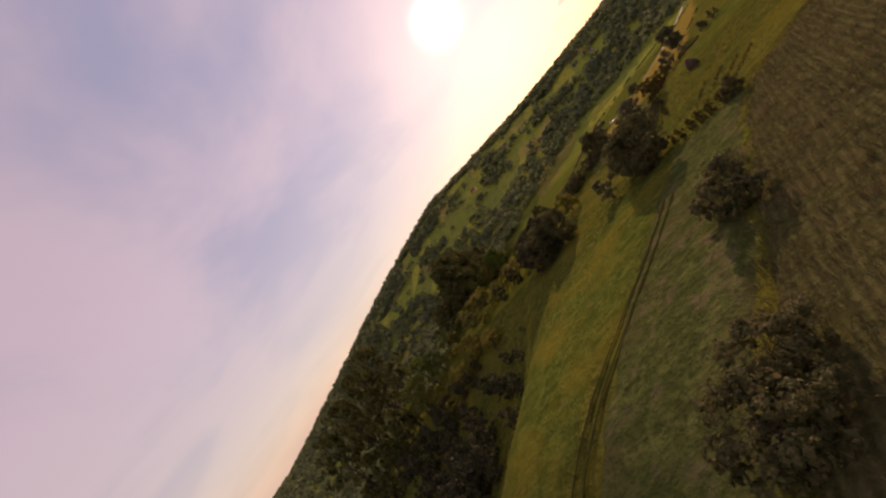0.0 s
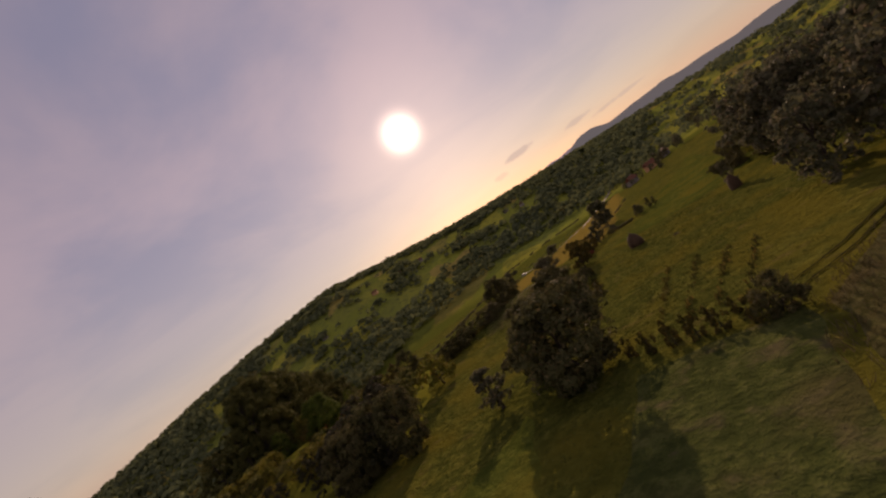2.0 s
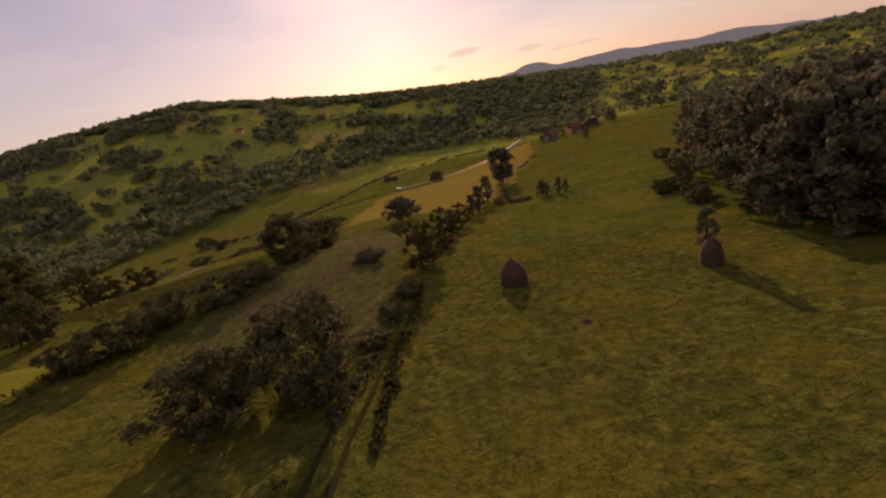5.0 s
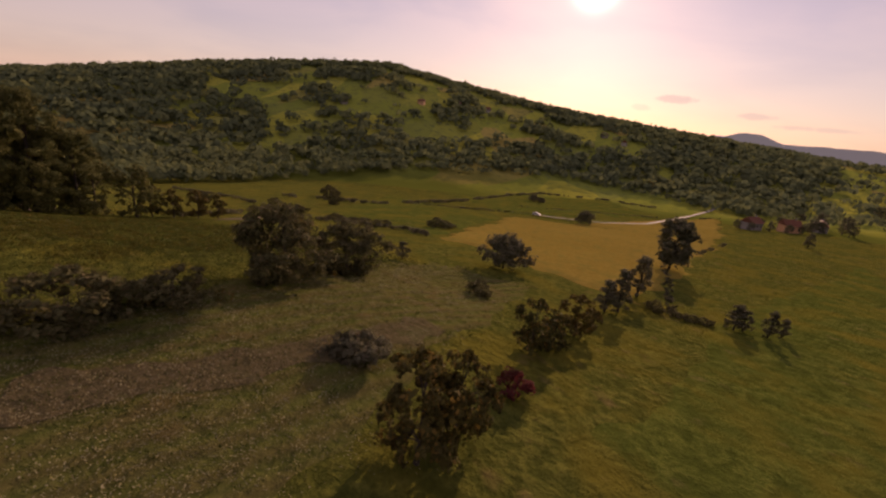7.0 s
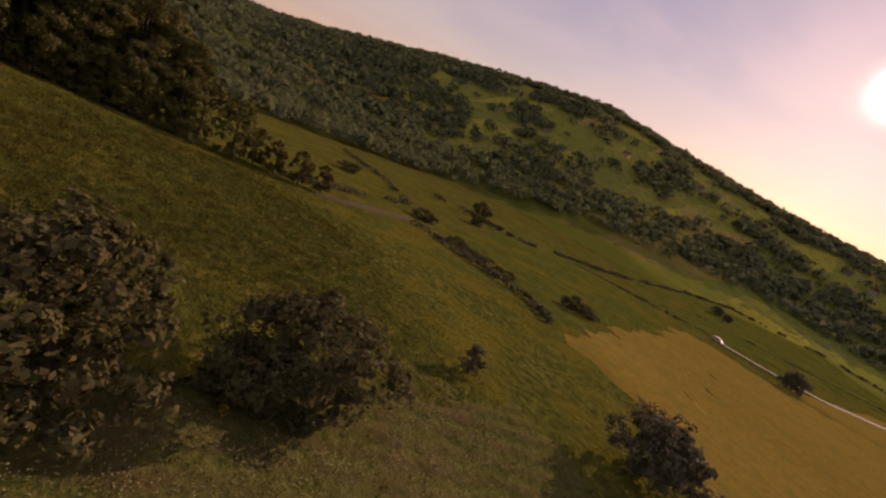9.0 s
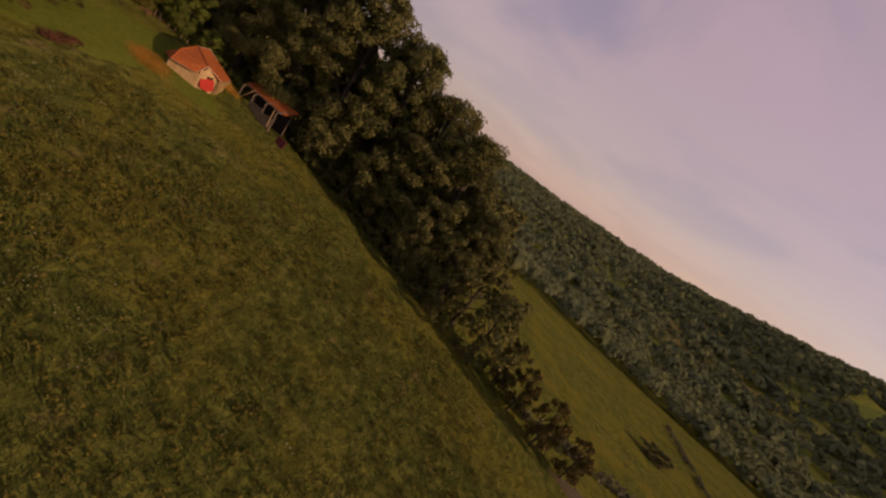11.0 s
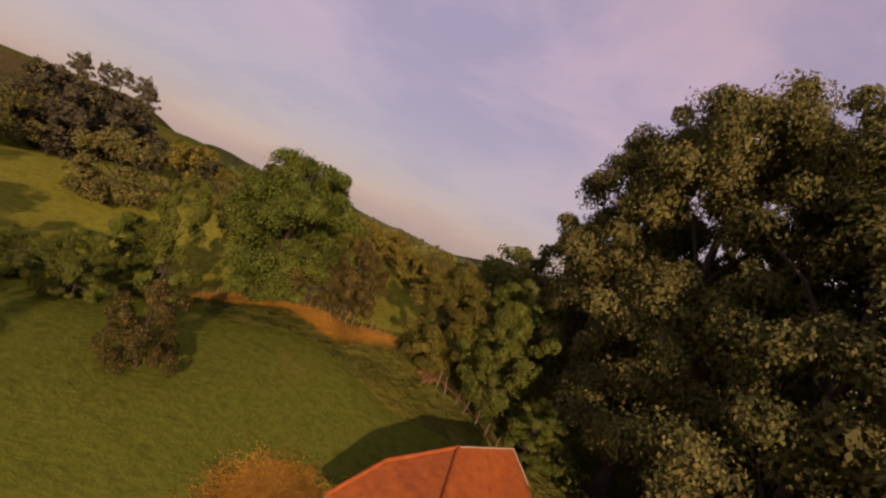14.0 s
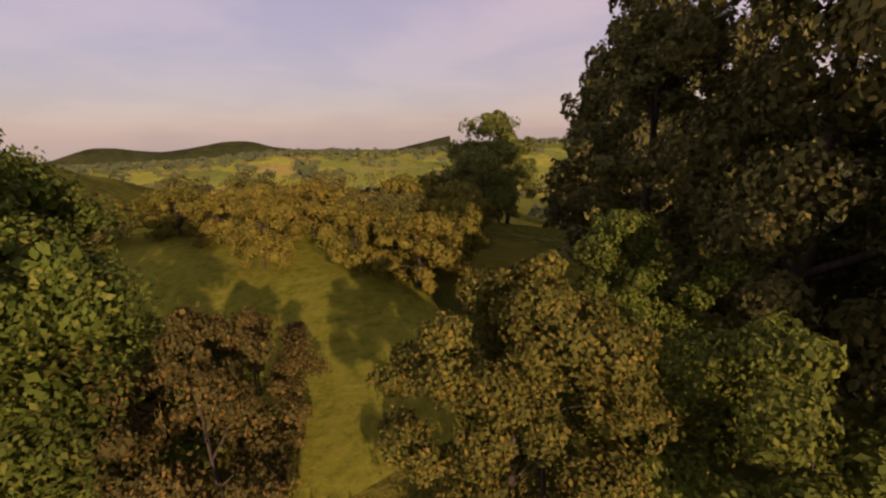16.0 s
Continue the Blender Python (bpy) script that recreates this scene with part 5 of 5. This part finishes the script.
inner = [(x * 0.92, y * 0.92) for x, y in (A, B, Cc, M, D, E, F)]
lo, hi = [bm.verts.new((x, y, -0.3)) for x, y in inner], [bm.verts.new((x, y, EAVE - 0.25)) for x, y in inner]
bm.faces.new(hi), bm.faces.new(lo[::-1])
for i in range(7):
    j = (i + 1) % 7
    bm.faces.new((lo[i], lo[j], hi[j], hi[i]))
part("lining", bm, SHADE, barn, "dark block added inside the walls as painted shade")
# roof: eave corners, the small front gable, the ridge and its drooping ends
oA, oB, G1, V1, oC, oD, oE, oF = (4.05, 0.0, 1.52), (2.5, 1.72, 1.45), (0.95, 1.5, 2.3), (0.1, 2.35, 1.75), (-0.3, 2.55, 1.5), (-4.2, 0.85, 1.3), (-3.6, -4.6, 1.2), (1.9, -2.6, 1.2)
T1, R1, R2, K1 = (2.1, -1.1, 2.35), (-0.9, -1.9, 3.0), (-4.45, -3.3, 2.75), (-4.85, -2.0, 2.0)
roof_sheet(barn, "roof_slope", [oA, oB, G1, T1], TILE, "orange red clay tile slope")
roof_sheet(barn, "roof_slope", [T1, G1, R1], TILE)
roof_sheet(barn, "roof_slope", [G1, V1, oC, R1], TILE, "orange red clay tile slope")
roof_sheet(barn, "roof_slope", [R1, oC, oD, R2], TILE, "mottled brown red clay tile slope")
roof_sheet(barn, "roof_slope", [R2, oD, K1], TILE)
roof_sheet(barn, "roof_slope", [R1, R2, oE, oF], TILE)
roof_sheet(barn, "roof_slope", [T1, R1, oF], TILE)
roof_sheet(barn, "roof_slope", [oA, T1, oF], TILE)
roof_sheet(barn, "roof_slope", [R2, K1, oE], TILE)
for a, b in ((T1, R1), (oA, T1), (R1, G1)):
    beam(barn, "ridge_tile", (a[0], a[1], a[2] + 0.02), (b[0], b[1], b[2] + 0.02), 0.08, TILE, 8)
for a, b in ((oA, oB), (oC, oD), (oD, K1)):
    beam(barn, "eave_board", (a[0], a[1], a[2] - 0.05), (b[0], b[1], b[2] - 0.05), 0.05, OLDWOOD, 4, "weathered eave board")
for a, b in ((R1, R2), (R2, K1), (oB, G1), (G1, V1), (V1, oC)):
    beam(barn, "verge_board", (a[0], a[1], a[2] + 0.03), (b[0], b[1], b[2] + 0.03), 0.038, PALEWOOD, 4, "pale cement verge strip")
# dry stalks and poles propped under the low eave
rng = np.random.default_rng(61)
for k in range(46):
    f = (k + 0.5) / 46
    top = np.array(oC) * (1 - f) + np.array(oD) * f
    low = (np.array((*Cc, 0)) * (1 - f) + np.array((*D, 0)) * f) + np.array((-0.1, 0.35, 0)) + rng.normal(0, 0.12, 3) * (1, 1, 0)
    beam(barn, "pole", (low[0], low[1], -0.15), (top[0] + rng.normal(0, 0.08), top[1] + rng.normal(0, 0.05) - 0.1, top[2] - 0.12 + rng.normal(0, 0.05)), rng.uniform(0.025, 0.05), THATCH, 5)
# gable boards over the doorway and the red round-topped door
bm = bmesh.new()
tri = [bm.verts.new(p) for p in ((*B, EAVE), (*Cc, EAVE), (0.95, 1.62, EAVE + 0.8))]
bm.faces.new(tri)
part("gable", bm, BOARD, barn, "weathered board gable")
bm = bmesh.new()
ring = []
for k in range(15):
    a = math.pi * k / 14
    ring.append((0.80 * math.cos(a), 0.42 - 0.45 * math.sin(a)))
ring = [(0.80, 1.25)] + ring + [(-0.80, 1.25)]
fr, bk = [bm.verts.new((x, 0.06, z)) for x, z in ring], [bm.verts.new((x, -0.06, z)) for x, z in ring]
bm.faces.new(fr), bm.faces.new(bk[::-1])
for i in range(len(ring)):
    j = (i + 1) % len(ring)
    bm.faces.new((fr[j], fr[i], bk[i], bk[j]))
bmesh.ops.recalc_face_normals(bm, faces=bm.faces)
door = part("door", bm, REDPAINT, barn, "bright red sheet with a rounded foot leaning at the doorway")
door.matrix_basis = pose(0.95, 2.30, 0.05, 24, 0, -16)
tagged(barn, "old board barn with an orange tiled hip roof and red door", "barn")

shed = new("shed")
SZ = gz(-88.5, 51)
shed.matrix_basis = pose(-89.3, 51.6, SZ, 0, 0, 79)
# local x runs along the front, y to the front side is negative
for px in (-3.1, -1.0, 1.1, 3.1):
    beam(shed, "post", (px, -1.3, -0.8), (px, -1.3, 2.0 - 0.04 * px), 0.08, OLDWOOD, 6)
    beam(shed, "post", (px, 1.4, -0.8), (px, 1.4, 2.8), 0.08, OLDWOOD, 6)
    beam(shed, "rafter", (px, -1.35, 1.95), (px, 1.4, 2.75), 0.05, OLDWOOD, 6)
beam(shed, "beam", (-3.3, -0.6, 2.2), (3.3, -0.6, 2.0), 0.09, OLDWOOD, 6)
beam(shed, "brace", (-2.9, -1.5, 0.2), (-1.1, -1.35, 2.5), 0.06, BOARD, 6, "pale leaning timber brace")
beam(shed, "brace", (3.2, -1.9, 0.0), (2.6, -1.3, 2.1), 0.06, BOARD, 6, "pale leaning timber brace")
roof_sheet(shed, "roof", [(-3.6, -0.5, 2.3), (3.6, -0.5, 2.15), (3.6, 1.7, 2.9), (-3.6, 1.7, 3.1)], TILE, "red clay tile lean-to roof")
# back boards coloured near black to paint the shade under the roof
wall_boards(shed, (3.1, 1.45), (-3.1, 1.45), -0.8, 1.6, SHADE, 12, 0.3)
wall_boards(shed, (-1.0, -1.25), (1.1, -1.25), -0.5, 1.1, OLDWOOD, 13, 0.16, gap=0.03)
wall_boards(shed, (1.1, -1.25), (3.1, -1.25), -0.5, 0.9, OLDWOOD, 14, 0.16, gap=0.03)
tagged(shed, "open fronted timber shed with a red tiled lean-to roof", "shed")

# red boards leaning past the shed
bm = bmesh.new()
box(bm, -0.7, 0.7, -0.05, 0.05, 0, 1.1)
crate = part("panel", bm, stuff_material("dark_red_paint", (0.10, 0.018, 0.022), (0.17, 0.04, 0.035), 3.0), None)
crate.name = "leaning_panel"
crate.matrix_basis = pose(-87.6, 56.4, gz(-87.6, 56.4) - 0.05, -15, 0, 80)
tagged(crate, "dark red board leaning beside the shed", "board")


def fence(line, spacing, h, seed, label, rails=True, thick=0.028):
    rng = np.random.default_rng(seed)
    root = new("fence")
    prev = None
    for (x0, y0), (x1, y1) in zip(line, line[1:]):
        n = max(1, int(math.hypot(x1 - x0, y1 - y0) / spacing))
        for i in range(n):
            f = i / n
            x, y = x0 + (x1 - x0) * f + rng.normal(0, 0.06), y0 + (y1 - y0) * f + rng.normal(0, 0.06)
            z = gz(x, y)
            hh = h * rng.uniform(0.7, 1.15)
            dx, dy = rng.normal(0, 0.10, 2)
            v, fc = [], []
            tube(v, fc, (x, y, z - 0.2), (x + dx, y + dy, z + hh), thick * rng.uniform(0.8, 1.5), thick * 0.7, 6)
            fc.append(tuple(range(6, 12)))
            mesh_object("post", v, fc, [OLDWOOD], root)
            here = (x + dx * 0.7, y + dy * 0.7, z + hh * 0.62)
            if rails and prev is not None and rng.uniform() < 0.85:
                beam(root, "rail", prev, here, 0.018, OLDWOOD, 5)
            prev = here
    tagged(root, label, "fence")


fence(((-67.6, 30.6), (-70.5, 31.2), (-74.2, 32.2), (-77.2, 34.6), (-80.6, 35.6)), 0.5, 0.8, 3, "crooked grey stake fence along the straw bank", rails=False)
fence(((-82.6, 38.4), (-85.4, 42), (-86.6, 46), (-86.4, 49)), 0.7, 0.85, 4, "crooked grey stake fence below the wood", rails=False)
fence(((-26, 76), (-22, 86), (-15, 97.5)), 2.2, 1.2, 5, "sparse wooden post and rail fence")


def bucket(x, y):
    """A small white pail standing by the fence."""
    root = new("bucket")
    v, f = [], []
    n = 20
    for r, z in ((0.13, 0.0), (0.17, 0.34), (0.155, 0.34), (0.12, 0.03)):
        v += [(r * math.cos(2 * math.pi * k / n), r * math.sin(2 * math.pi * k / n), z) for k in range(n)]
    for ring in range(3):
        f += [(ring * n + k, ring * n + (k + 1) % n, (ring + 1) * n + (k + 1) % n, (ring + 1) * n + k) for k in range(n)]
    f += [tuple(range(n - 1, -1, -1)), tuple(range(3 * n, 4 * n))]
    mesh_object("pail", v, f, [PLASTER_W], root, smooth=True)
    v, f = [], []
    for k in range(8):
        a, b = math.pi * k / 8, math.pi * (k + 1) / 8
        tube(v, f, (0.17 * math.cos(a), 0.02, 0.33 + 0.16 * math.sin(a)), (0.17 * math.cos(b), 0.02, 0.33 + 0.16 * math.sin(b)), 0.008, 0.008, 5)
    mesh_object("handle", v, f, [OLDWOOD], root)
    root.matrix_basis = pose(x, y, gz(x, y) - 0.01, 0, 0, 30)
    tagged(root, "small white pail beside the stake fence", "bucket")


PLASTER_W = stuff_material("white_plastic", (0.66, 0.66, 0.64), (0.74, 0.74, 0.72), 2.0, 0.5, spec=0.3, bumpy=0.0)
bucket(-67.7, 31.6)
fence(((-58.5, 35.0), (-60.7, 34.1), (-62.2, 31.6), (-64.6, 30.8)), 0.9, 0.9, 6, "broken grey rail fence under the orchard trees")


def brush_pile(x0, y0, x1, y1):
    """A long low heap of dry reddish brushwood on the grass."""
    rng = np.random.default_rng(8)
    root = new("brush_pile")
    f = rng.uniform(0, 1, 70)
    x, y = x0 + (x1 - x0) * f + rng.normal(0, 0.20, 70), y0 + (y1 - y0) * f + rng.normal(0, 0.20, 70)
    cen = np.column_stack([x - x0, y - y0, ground_z(x, y) - gz(x0, y0) + rng.uniform(0.02, 0.30, 70)])
    quads_object("dry_leaves", bough_leaves(rng, cen, 0.30, 112, 0.032), LEAF_BRUSH, root)
    for k in range(40):
        c, a = cen[rng.integers(70)], rng.uniform(0, 6.28)
        d = np.array((math.cos(a), math.sin(a), rng.uniform(-0.1, 0.5))) * rng.uniform(0.3, 0.6)
        beam(root, "stick", tuple(c - d), tuple(c + d), rng.uniform(0.010, 0.022), REDBARK, 5)
    root.matrix_basis = pose(x0, y0, gz(x0, y0))
    tagged(root, "long low heap of dry reddish brown brushwood on the grass", "brush pile")


REDBARK = stuff_material("red_bark", (0.07, 0.032, 0.016), (0.13, 0.060, 0.030), 5.0)
LEAF_BRUSH = leaf_material("dry_brush", (0.085, 0.036, 0.018), (0.170, 0.074, 0.036), (0.220, 0.110, 0.050), 0.2, 0.04)
brush_pile(-64.7, 48.7, -67.7, 48.4)
